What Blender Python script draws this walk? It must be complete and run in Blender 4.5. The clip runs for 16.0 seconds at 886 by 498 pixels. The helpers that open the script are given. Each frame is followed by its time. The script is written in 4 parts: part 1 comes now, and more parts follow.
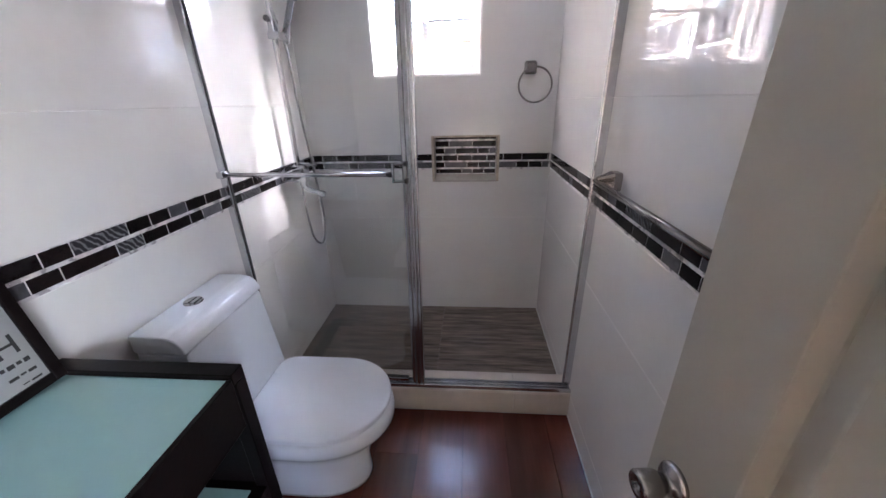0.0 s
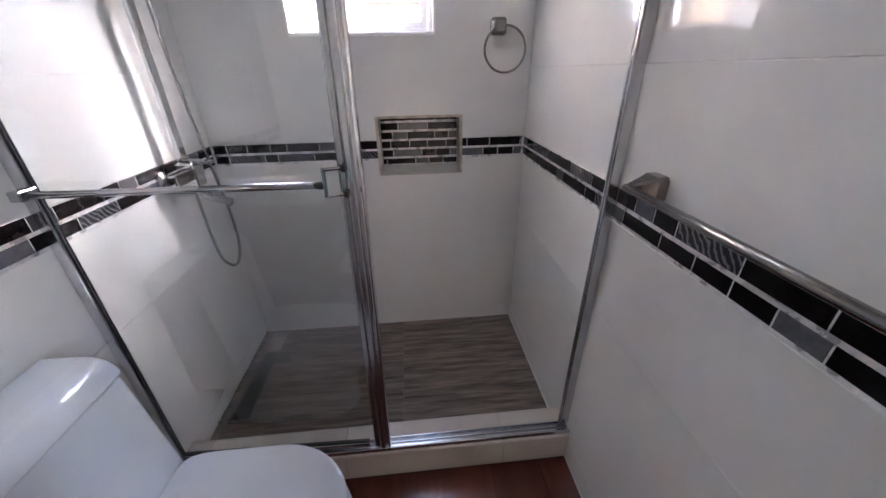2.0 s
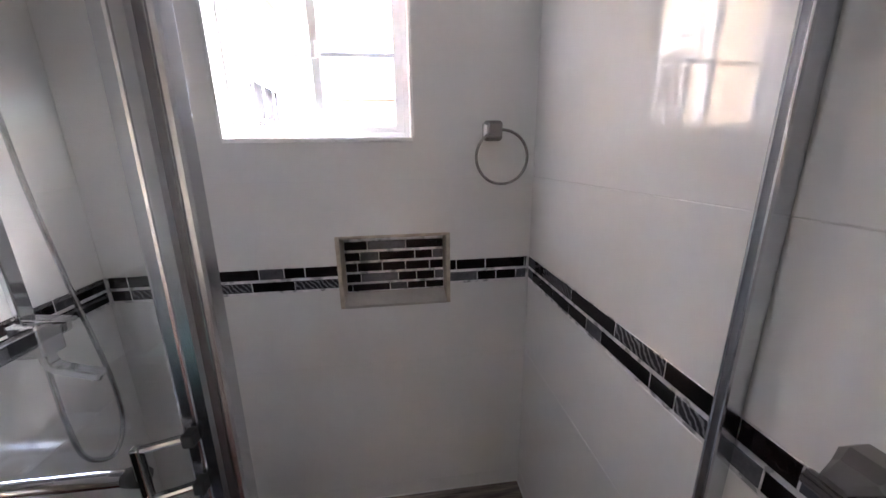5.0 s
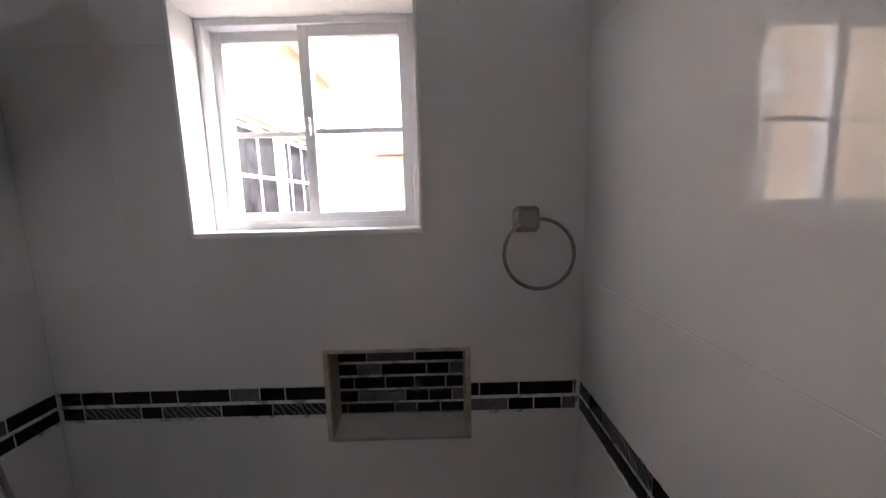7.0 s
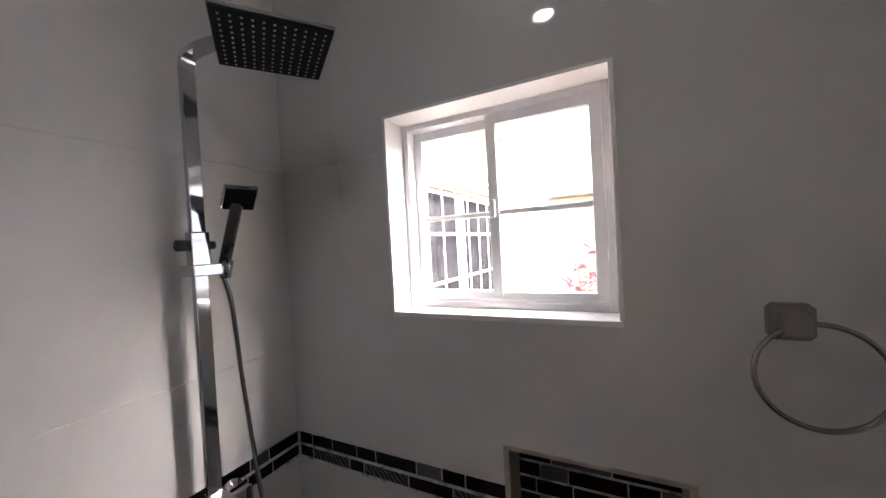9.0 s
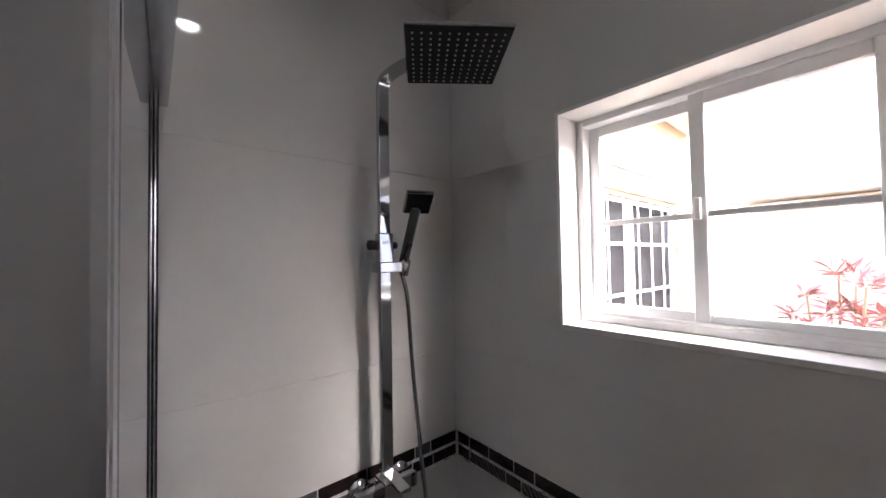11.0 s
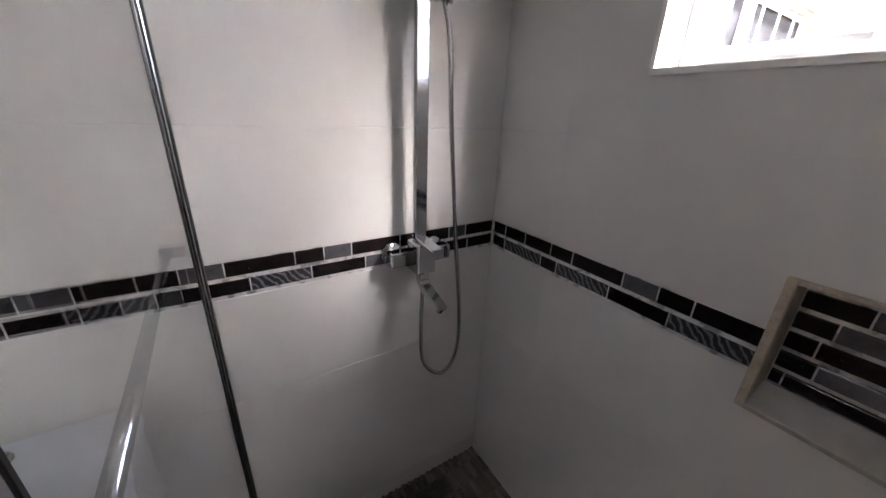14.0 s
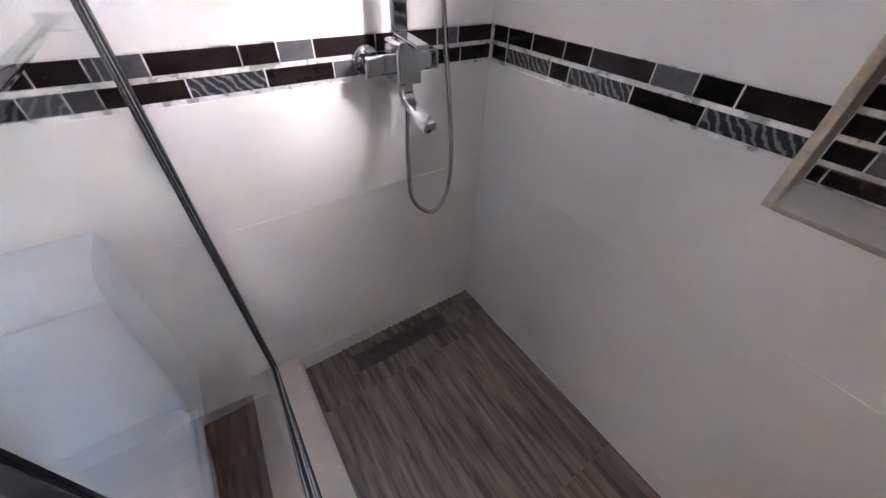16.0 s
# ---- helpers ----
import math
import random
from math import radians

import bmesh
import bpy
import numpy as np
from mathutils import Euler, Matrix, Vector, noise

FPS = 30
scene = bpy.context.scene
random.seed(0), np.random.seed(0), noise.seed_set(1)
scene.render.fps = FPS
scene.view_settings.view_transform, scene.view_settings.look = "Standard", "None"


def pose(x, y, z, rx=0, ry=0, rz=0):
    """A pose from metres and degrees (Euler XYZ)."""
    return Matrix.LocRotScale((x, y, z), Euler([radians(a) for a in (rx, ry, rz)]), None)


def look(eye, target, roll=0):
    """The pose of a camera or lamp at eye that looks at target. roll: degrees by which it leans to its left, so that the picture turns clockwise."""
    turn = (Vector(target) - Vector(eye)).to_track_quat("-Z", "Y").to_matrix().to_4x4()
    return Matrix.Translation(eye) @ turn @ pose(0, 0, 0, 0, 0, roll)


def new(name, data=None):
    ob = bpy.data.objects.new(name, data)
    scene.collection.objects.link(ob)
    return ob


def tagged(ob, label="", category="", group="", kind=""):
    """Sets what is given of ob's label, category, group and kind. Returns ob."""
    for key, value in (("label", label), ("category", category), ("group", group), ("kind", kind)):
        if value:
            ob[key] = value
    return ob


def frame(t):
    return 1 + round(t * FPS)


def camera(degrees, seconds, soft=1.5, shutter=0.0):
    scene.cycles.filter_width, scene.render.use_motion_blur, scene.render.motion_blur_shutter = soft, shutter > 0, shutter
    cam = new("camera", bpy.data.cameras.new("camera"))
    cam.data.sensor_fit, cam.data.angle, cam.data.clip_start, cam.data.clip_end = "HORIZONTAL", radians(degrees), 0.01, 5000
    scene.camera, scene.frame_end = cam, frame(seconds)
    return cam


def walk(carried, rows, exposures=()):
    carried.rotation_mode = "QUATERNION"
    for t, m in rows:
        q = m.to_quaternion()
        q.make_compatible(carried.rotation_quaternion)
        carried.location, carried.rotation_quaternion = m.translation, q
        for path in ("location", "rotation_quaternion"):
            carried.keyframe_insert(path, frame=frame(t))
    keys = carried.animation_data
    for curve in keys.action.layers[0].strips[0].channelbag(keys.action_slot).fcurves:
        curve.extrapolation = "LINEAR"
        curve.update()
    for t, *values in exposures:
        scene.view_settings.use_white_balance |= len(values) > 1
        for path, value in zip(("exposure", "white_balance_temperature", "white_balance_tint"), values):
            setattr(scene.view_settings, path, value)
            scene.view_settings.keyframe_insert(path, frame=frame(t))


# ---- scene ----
cam = camera(103.3, 16.0)
PATH = [
    (0, (-0.019, -0.113, 1.408), (-0.167, 1.722, 0.627), -1.4),
    (0.5, (-0.025, -0.017, 1.389), (-0.1, 1.8, 0.557), -1.1),
    (1, (-0.066, 0.124, 1.384), (-0.069, 1.921, 0.506), -1.0),
    (1.5, (-0.098, 0.255, 1.39), (-0.017, 2.03, 0.472), -0.7),
    (2, (-0.094, 0.33, 1.398), (0.061, 2.106, 0.49), -1.0),
    (2.5, (-0.087, 0.405, 1.394), (0.132, 2.204, 0.547), -1.3),
    (3, (-0.077, 0.5, 1.397), (0.186, 2.307, 0.582), -1.5),
    (3.5, (-0.038, 0.613, 1.402), (0.236, 2.433, 0.62), -1.0),
    (4, (-0.031, 0.675, 1.421), (0.205, 2.533, 0.72), -1.1),
    (4.5, (-0.024, 0.75, 1.458), (0.211, 2.637, 0.838), -0.9),
    (5, (-0.02, 0.824, 1.486), (0.218, 2.741, 0.965), -0.9),
    (7.3, (0.095, 1.154, 1.641), (0.044, 3.136, 1.378), -1.9),
    (7.5, (0.084, 1.158, 1.659), (-0.013, 3.14, 1.407), -2.3),
    (8, (0.068, 1.181, 1.688), (-0.342, 3.131, 1.516), -4.0),
    (8.5, (0.062, 1.2, 1.696), (-0.62, 3.078, 1.61), -3.9),
    (9, (0.037, 1.203, 1.734), (-0.86, 2.99, 1.704), -3.2),
    (9.5, (0.013, 1.2, 1.759), (-1.126, 2.844, 1.791), -3.8),
    (10, (-0.01, 1.202, 1.767), (-1.322, 2.711, 1.815), -3.6),
    (10.2, (-0.014, 1.204, 1.763), (-1.397, 2.647, 1.83), -3.6),
    (12.3, (-0.076, 1.232, 1.611), (-1.761, 2.304, 1.497), 2.3),
    (12.5, (-0.08, 1.241, 1.59), (-1.767, 2.299, 1.404), 2.5),
    (13, (-0.093, 1.256, 1.543), (-1.759, 2.301, 1.176), 2.4),
    (13.5, (-0.11, 1.261, 1.505), (-1.731, 2.303, 0.968), 2.4),
    (14, (-0.114, 1.276, 1.446), (-1.676, 2.293, 0.721), 2.2),
    (14.5, (-0.116, 1.286, 1.409), (-1.631, 2.28, 0.561), 2.2),
    (15, (-0.129, 1.287, 1.365), (-1.581, 2.238, 0.372), 1.9),
    (15.5, (-0.133, 1.304, 1.307), (-1.489, 2.198, 0.14), 1.6),
    (16, (-0.134, 1.308, 1.264), (-1.375, 2.176, -0.042), 2.0),
]
EXPOSURES = [(0.0, 6.72, 5970, 18), (2.2, 6.64, 5970, 17), (3.5, 6.87, 6020, 17), (5.0, 6.3, 6120, 17), (7.5, 4.95, 6330, 17), (8.3, 5.09, 6380, 17), (10.0, 5.02, 6430, 16), (12.5, 4.78, 6380, 15), (13.5, 5.3, 6380, 15), (14.5, 5.92, 6330, 15), (15.5, 6.57, 6180, 15), (16.0, 6.9, 6130, 16)]
walk(cam, [(t, look(eye, target, roll)) for t, eye, target, roll in PATH], EXPOSURES)

# ---- world, sun, lights ----
world = bpy.data.worlds.new("sky")
scene.world = world
world.use_nodes = True
wn = world.node_tree.nodes
sky = wn.new("ShaderNodeTexSky")
sky.sky_type = "NISHITA"
sky.sun_disc = False
sky.sun_elevation = radians(37)
sky.sun_rotation = radians(65)
sky.air_density, sky.dust_density = 1.0, 4.0
wn["Background"].inputs["Strength"].default_value = 0.10
world.node_tree.links.new(sky.outputs[0], wn["Background"].inputs["Color"])
sun_data = bpy.data.lights.new("sun", "SUN")
# the sun behind thick haze: weak and very wide
sun_data.energy, sun_data.angle, sun_data.color = 0.3, radians(24), (1.0, 0.98, 0.97)
sun = new("sun", sun_data)
sun.matrix_world = look((0, 0, 0), (-0.724, -0.338, -0.602))


def lamp(name, m, kind, energy, color, size, size_y=0.0):
    data = bpy.data.lights.new(name, kind)
    data.energy, data.color = energy, color
    if kind == "AREA":
        data.size = size
        if size_y:
            data.shape, data.size_y = "RECTANGLE", size_y
        else:
            data.shape = "DISK"
    ob = new(name, data)
    ob.matrix_world = m
    return ob


DOWNLIGHT = (-0.211, 1.313)
lamp("downlight_lamp", look((DOWNLIGHT[0], DOWNLIGHT[1], 2.685), (DOWNLIGHT[0], DOWNLIGHT[1], 0)), "AREA", 0.003, (0.95, 0.97, 1.0), 0.07)
# added fill lamp in the unseen hall; brightens the bathroom through the doorway
lamp("hall_fill_light", look((1.82, -2.0, 1.5), (0, -2.0, 1.3)), "AREA", 0.5, (1.0, 0.98, 0.97), 1.3, 1.2)

# ---- materials ----


def material(name, base, rough=0.5, metal=0.0, vary=0.06, scale=6.0, fine=90.0, bump=0.02, rough_vary=0.05, random_vary=0.0, spec=0.5):
    mat = bpy.data.materials.new(name)
    mat.use_nodes = True
    nt = mat.node_tree
    b = nt.nodes["Principled BSDF"]
    b.inputs["Metallic"].default_value = metal
    b.inputs["Specular IOR Level"].default_value = spec
    co = nt.nodes.new("ShaderNodeTexCoord")
    n1 = nt.nodes.new("ShaderNodeTexNoise")
    n1.inputs["Scale"].default_value, n1.inputs["Detail"].default_value = scale, 5
    n2 = nt.nodes.new("ShaderNodeTexNoise")
    n2.inputs["Scale"].default_value, n2.inputs["Detail"].default_value = fine, 3
    for n in (n1, n2):
        nt.links.new(co.outputs["Object"], n.inputs["Vector"])
    add = nt.nodes.new("ShaderNodeMath")
    add.operation = "MULTIPLY_ADD"
    add.inputs[1].default_value = 0.35
    nt.links.new(n2.outputs["Fac"], add.inputs[0])
    nt.links.new(n1.outputs["Fac"], add.inputs[2])
    ramp = nt.nodes.new("ShaderNodeMapRange")
    ramp.inputs["From Min"].default_value, ramp.inputs["From Max"].default_value = 0.4, 0.95
    ramp.inputs["To Min"].default_value, ramp.inputs["To Max"].default_value = 1 - vary, 1 + vary
    nt.links.new(add.outputs[0], ramp.inputs["Value"])
    hsv = nt.nodes.new("ShaderNodeHueSaturation")
    hsv.inputs["Color"].default_value = (*base, 1)
    value = ramp.outputs[0]
    if random_vary:
        info = nt.nodes.new("ShaderNodeObjectInfo")
        rr = nt.nodes.new("ShaderNodeMapRange")
        rr.inputs["To Min"].default_value, rr.inputs["To Max"].default_value = 1 - random_vary, 1 + random_vary
        nt.links.new(info.outputs["Random"], rr.inputs["Value"])
        mul = nt.nodes.new("ShaderNodeMath")
        mul.operation = "MULTIPLY"
        nt.links.new(value, mul.inputs[0])
        nt.links.new(rr.outputs[0], mul.inputs[1])
        value = mul.outputs[0]
    nt.links.new(value, hsv.inputs["Value"])
    nt.links.new(hsv.outputs[0], b.inputs["Base Color"])
    r2 = nt.nodes.new("ShaderNodeMapRange")
    r2.inputs["To Min"].default_value, r2.inputs["To Max"].default_value = max(0.0, rough - rough_vary), rough + rough_vary
    nt.links.new(n1.outputs["Fac"], r2.inputs["Value"])
    nt.links.new(r2.outputs[0], b.inputs["Roughness"])
    if bump:
        bp = nt.nodes.new("ShaderNodeBump")
        bp.inputs["Strength"].default_value, bp.inputs["Distance"].default_value = bump, 0.01
        nt.links.new(add.outputs[0], bp.inputs["Height"])
        nt.links.new(bp.outputs[0], b.inputs["Normal"])
    return mat


def grained(name, dark, light, along, rough, stretch=18.0, scale=2.2, random_vary=0.15, bump=0.08, fine=1.0):
    """Wood-like streaks that run along one axis of the world."""
    mat = bpy.data.materials.new(name)
    mat.use_nodes = True
    nt = mat.node_tree
    b = nt.nodes["Principled BSDF"]
    co = nt.nodes.new("ShaderNodeTexCoord")
    mp = nt.nodes.new("ShaderNodeMapping")
    sc = [stretch, stretch, stretch]
    sc["xyz".index(along)] = 1.0
    mp.inputs["Scale"].default_value = sc
    info = nt.nodes.new("ShaderNodeObjectInfo")
    off = nt.nodes.new("ShaderNodeVectorMath")
    off.operation = "SCALE"
    off.inputs[0].default_value = (7.0, 5.0, 3.0)
    nt.links.new(info.outputs["Random"], off.inputs["Scale"])
    nt.links.new(off.outputs[0], mp.inputs["Location"])
    nt.links.new(co.outputs["Object"], mp.inputs["Vector"])
    n1 = nt.nodes.new("ShaderNodeTexNoise")
    n1.inputs["Scale"].default_value, n1.inputs["Detail"].default_value, n1.inputs["Roughness"].default_value = scale, 8, 0.62
    nt.links.new(mp.outputs[0], n1.inputs["Vector"])
    ramp = nt.nodes.new("ShaderNodeValToRGB")
    ramp.color_ramp.elements[0].position, ramp.color_ramp.elements[1].position = 0.36, 0.66
    ramp.color_ramp.elements[0].color, ramp.color_ramp.elements[1].color = (*dark, 1), (*light, 1)
    nt.links.new(n1.outputs["Fac"], ramp.inputs[0])
    rr = nt.nodes.new("ShaderNodeMapRange")
    rr.inputs["To Min"].default_value, rr.inputs["To Max"].default_value = 1 - random_vary, 1 + random_vary
    nt.links.new(info.outputs["Random"], rr.inputs["Value"])
    hsv = nt.nodes.new("ShaderNodeHueSaturation")
    nt.links.new(ramp.outputs[0], hsv.inputs["Color"])
    nt.links.new(rr.outputs[0], hsv.inputs["Value"])
    nt.links.new(hsv.outputs[0], b.inputs["Base Color"])
    r2 = nt.nodes.new("ShaderNodeMapRange")
    r2.inputs["To Min"].default_value, r2.inputs["To Max"].default_value = rough + 0.08, rough - 0.05
    nt.links.new(n1.outputs["Fac"], r2.inputs["Value"])
    nt.links.new(r2.outputs[0], b.inputs["Roughness"])
    bp = nt.nodes.new("ShaderNodeBump")
    bp.inputs["Strength"].default_value, bp.inputs["Distance"].default_value = bump, 0.004
    nt.links.new(n1.outputs["Fac"], bp.inputs["Height"])
    nt.links.new(bp.outputs[0], b.inputs["Normal"])
    return mat


def striped(name):
    """Grey marbled glass with pale slanting veins."""
    mat = bpy.data.materials.new(name)
    mat.use_nodes = True
    nt = mat.node_tree
    b = nt.nodes["Principled BSDF"]
    co = nt.nodes.new("ShaderNodeTexCoord")
    mp = nt.nodes.new("ShaderNodeMapping")
    mp.inputs["Rotation"].default_value = (0, 0, radians(-38))
    nt.links.new(co.outputs["Object"], mp.inputs["Vector"])
    wv = nt.nodes.new("ShaderNodeTexWave")
    wv.inputs["Scale"].default_value, wv.inputs["Distortion"].default_value = 21.0, 5.5
    wv.inputs["Detail"].default_value, wv.inputs["Detail Scale"].default_value = 3.0, 2.0
    nt.links.new(mp.outputs[0], wv.inputs["Vector"])
    ramp = nt.nodes.new("ShaderNodeValToRGB")
    ramp.color_ramp.elements[0].position, ramp.color_ramp.elements[1].position = 0.50, 1.0
    ramp.color_ramp.elements[0].color, ramp.color_ramp.elements[1].color = (0.036, 0.035, 0.040, 1), (0.19, 0.19, 0.20, 1)
    nt.links.new(wv.outputs["Fac"], ramp.inputs[0])
    nt.links.new(ramp.outputs[0], b.inputs["Base Color"])
    b.inputs["Roughness"].default_value = 0.12
    return mat


def glass(name, color, rough=0.0, ior=1.45):
    mat = bpy.data.materials.new(name)
    mat.use_nodes = True
    b = mat.node_tree.nodes["Principled BSDF"]
    b.inputs["Base Color"].default_value = (*color, 1)
    b.inputs["Transmission Weight"].default_value = 1.0
    b.inputs["Roughness"].default_value = rough
    b.inputs["IOR"].default_value = ior
    return mat


def glowing(name, color, strength):
    mat = bpy.data.materials.new(name)
    mat.use_nodes = True
    b = mat.node_tree.nodes["Principled BSDF"]
    b.inputs["Emission Color"].default_value = (*color, 1)
    b.inputs["Emission Strength"].default_value = strength
    return mat


M_TILE = material("wall_tile_glaze", (0.69, 0.67, 0.65), 0.015, vary=0.03, scale=2.5, fine=40, bump=0.003, rough_vary=0.010, spec=0.32)
M_GROUT = material("grout", (0.60, 0.58, 0.56), 0.8, vary=0.15, fine=200, bump=0.2)
M_DARKGROUT = material("floor_grout", (0.20, 0.165, 0.14), 0.8, vary=0.2, fine=200, bump=0.2)
M_MORTAR = material("silver_grout", (0.64, 0.62, 0.62), 0.30, metal=0.35, vary=0.35, scale=35, fine=160, bump=0.25, rough_vary=0.15)
M_BLACK = material("black_glass_tile", (0.010, 0.007, 0.007), 0.13, vary=0.4, scale=30, fine=150, bump=0.02, random_vary=0.4, spec=0.22)
M_GREY = material("grey_glass_tile", (0.092, 0.092, 0.100), 0.14, vary=0.25, scale=45, fine=160, bump=0.03, random_vary=0.25)
M_STRIPE = striped("veined_glass_tile")
M_PAINT = material("ceiling_paint", (0.70, 0.69, 0.67), 0.7, vary=0.03, fine=120, bump=0.05)
M_REVEAL = material("reveal_paint", (0.82, 0.80, 0.78), 0.35, vary=0.03, bump=0.03)
M_HALL = material("hall_paint", (0.52, 0.48, 0.42), 0.7, vary=0.05, bump=0.05)
M_PVC = material("white_window_plastic", (0.80, 0.80, 0.82), 0.3, vary=0.02, bump=0.01)
M_CHROME = material("chrome", (0.52, 0.53, 0.55), 0.09, metal=1.0, vary=0.04, scale=12, bump=0.01, rough_vary=0.05)
M_ALU = material("polished_aluminium", (0.60, 0.61, 0.64), 0.22, metal=1.0, vary=0.06, scale=9, bump=0.015, rough_vary=0.07)
M_NICKEL = material("brushed_nickel", (0.33, 0.31, 0.30), 0.24, metal=1.0, vary=0.06, scale=20, bump=0.02)
M_SATIN = material("satin_dark_chrome", (0.20, 0.20, 0.21), 0.28, metal=1.0, vary=0.05, scale=20, bump=0.01)
M_SEAL = material("black_rubber_seal", (0.015, 0.015, 0.016), 0.45, vary=0.2)
M_PLASTIC_BLACK = material("dark_nozzle_plate", (0.008, 0.008, 0.009), 0.5, vary=0.2, bump=0.02, spec=0.15)
M_NOZZLE = material("pale_rubber_nozzle", (0.40, 0.40, 0.41), 0.5, vary=0.1)
M_CERAMIC = material("white_ceramic", (0.76, 0.79, 0.85), 0.07, vary=0.015, scale=3, bump=0.004, rough_vary=0.02)
M_SEAT = material("white_seat_plastic", (0.78, 0.815, 0.89), 0.09, vary=0.015, scale=4, bump=0.006)
M_ESPRESSO = material("espresso_wood", (0.006, 0.004, 0.004), 0.36, vary=0.35, scale=14, fine=120, bump=0.06, spec=0.14)
M_DOOR = material("greige_door_paint", (0.38, 0.35, 0.30), 0.45, vary=0.04, scale=3, fine=150, bump=0.04)
M_CURB = material("cream_curb_tile", (0.56, 0.50, 0.45), 0.25, vary=0.07, scale=9, bump=0.04)
M_TRIM = material("beige_tile_edge", (0.42, 0.35, 0.28), 0.5, vary=0.35, scale=28, fine=150, bump=0.2)
M_SILL = material("pale_niche_sill", (0.44, 0.41, 0.375), 0.25, vary=0.1, scale=14, bump=0.05)
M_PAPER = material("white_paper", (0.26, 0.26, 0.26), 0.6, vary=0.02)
M_INK = material("black_ink", (0.012, 0.012, 0.012), 0.6, vary=0.1)
M_WOODTILE = grained("wood_look_floor_tile", (0.062, 0.046, 0.037), (0.250, 0.198, 0.163), "x", 0.42, stretch=11, scale=4.2)
M_LAMINATE = grained("red_brown_laminate", (0.064, 0.018, 0.012), (0.092, 0.027, 0.018), "y", 0.21, stretch=9, scale=1.6, random_vary=0.45, bump=0.03)
M_STEEL = material("dark_drain_steel", (0.11, 0.10, 0.092), 0.38, metal=0.8, vary=0.25, scale=40, bump=0.1)
M_PIT = material("drain_pit", (0.01, 0.01, 0.01), 0.8)
M_GLASS = glass("clear_shower_glass", (0.955, 0.975, 0.97), ior=1.62)
M_PANE = glass("window_glass", (0.98, 0.99, 1.0))
M_AQUA = material("aqua_painted_glass", (0.33, 0.53, 0.52), 0.20, vary=0.03, scale=3, bump=0.004)
M_LAMP = glowing("lit_diffuser", (0.93, 0.97, 1.0), 2.2)
M_PLASTER = material("white_outdoor_plaster", (0.62, 0.61, 0.58), 0.85, vary=0.06, scale=2, fine=60, bump=0.15)
M_PEACH = material("peach_outdoor_plaster", (0.62, 0.46, 0.35), 0.85, vary=0.07, scale=2, fine=60, bump=0.15)
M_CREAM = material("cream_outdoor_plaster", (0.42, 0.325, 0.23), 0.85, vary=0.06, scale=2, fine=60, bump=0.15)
M_YELLOW = material("yellow_eave_paint", (0.82, 0.75, 0.56), 0.8, vary=0.06, fine=60)
M_YARD = material("warm_yard_paving", (0.29, 0.21, 0.135), 0.9, vary=0.12, scale=1.2, fine=30, bump=0.2)
M_DARKPANE = material("dark_window_pane", (0.020, 0.020, 0.023), 0.4, vary=0.9, scale=9, spec=0.04)
M_BAR = material("white_grille_paint", (0.78, 0.78, 0.77), 0.5, vary=0.05)
M_LEAF = material("red_leaf", (0.42, 0.16, 0.15), 0.5, vary=0.4, scale=10, random_vary=0.3)
M_STEM = material("pale_stem", (0.28, 0.2, 0.13), 0.8, vary=0.3, scale=20)

# ---- builders ----


def mesh_object(name, bm, mat, parent=None, smooth=False):
    me = bpy.data.meshes.new(name)
    bm.normal_update()
    bm.to_mesh(me)
    bm.free()
    if smooth:
        for p in me.polygons:
            p.use_smooth = True
    me.materials.append(mat)
    ob = new(name, me)
    if parent is not None:
        ob.parent = parent
    return ob


def part(name, bm, mat, parent, label="", smooth=False):
    ob = mesh_object(name, bm, mat, parent, smooth)
    return tagged(ob, label) if label else ob


def thing(name, label, category, group="", at=(0, 0, 0)):
    ob = new(name)
    ob.location = at
    ob.empty_display_size = 0.1
    return tagged(ob, label, category, group)


def structure(ob, label, category):
    return tagged(ob, label, category, kind="structure")


def add_box(bm, lo, hi, bevel=0.0, m=None, segs=2):
    """A box from corner to corner, with bevelled edges, added to bm."""
    lo, hi = Vector(lo), Vector(hi)
    r = bmesh.ops.create_cube(bm, size=1.0)
    vs = r["verts"]
    bmesh.ops.scale(bm, vec=hi - lo, verts=vs)
    bmesh.ops.translate(bm, vec=(lo + hi) / 2, verts=vs)
    if bevel:
        es = list({e for v in vs for e in v.link_edges})
        out = bmesh.ops.bevel(bm, geom=es, offset=bevel, segments=segs, affect="EDGES", profile=0.5)
        vs = list({v for f in out["faces"] for v in f.verts} | {v for v in vs if v.is_valid})
    if m is not None:
        bmesh.ops.transform(bm, matrix=m, verts=vs)
    return bm


def box(lo, hi, bevel=0.0, m=None, segs=2):
    return add_box(bmesh.new(), lo, hi, bevel, m, segs)


def add_rod(bm, a, b, r, r2=None, sides=16):
    a, b = Vector(a), Vector(b)
    d = b - a
    m = Matrix.Translation((a + b) / 2) @ d.to_track_quat("Z", "Y").to_matrix().to_4x4()
    bmesh.ops.create_cone(bm, cap_ends=True, segments=sides, radius1=r, radius2=r if r2 is None else r2, depth=d.length, matrix=m)
    return bm


def rod(a, b, r, r2=None, sides=16):
    return add_rod(bmesh.new(), a, b, r, r2, sides)


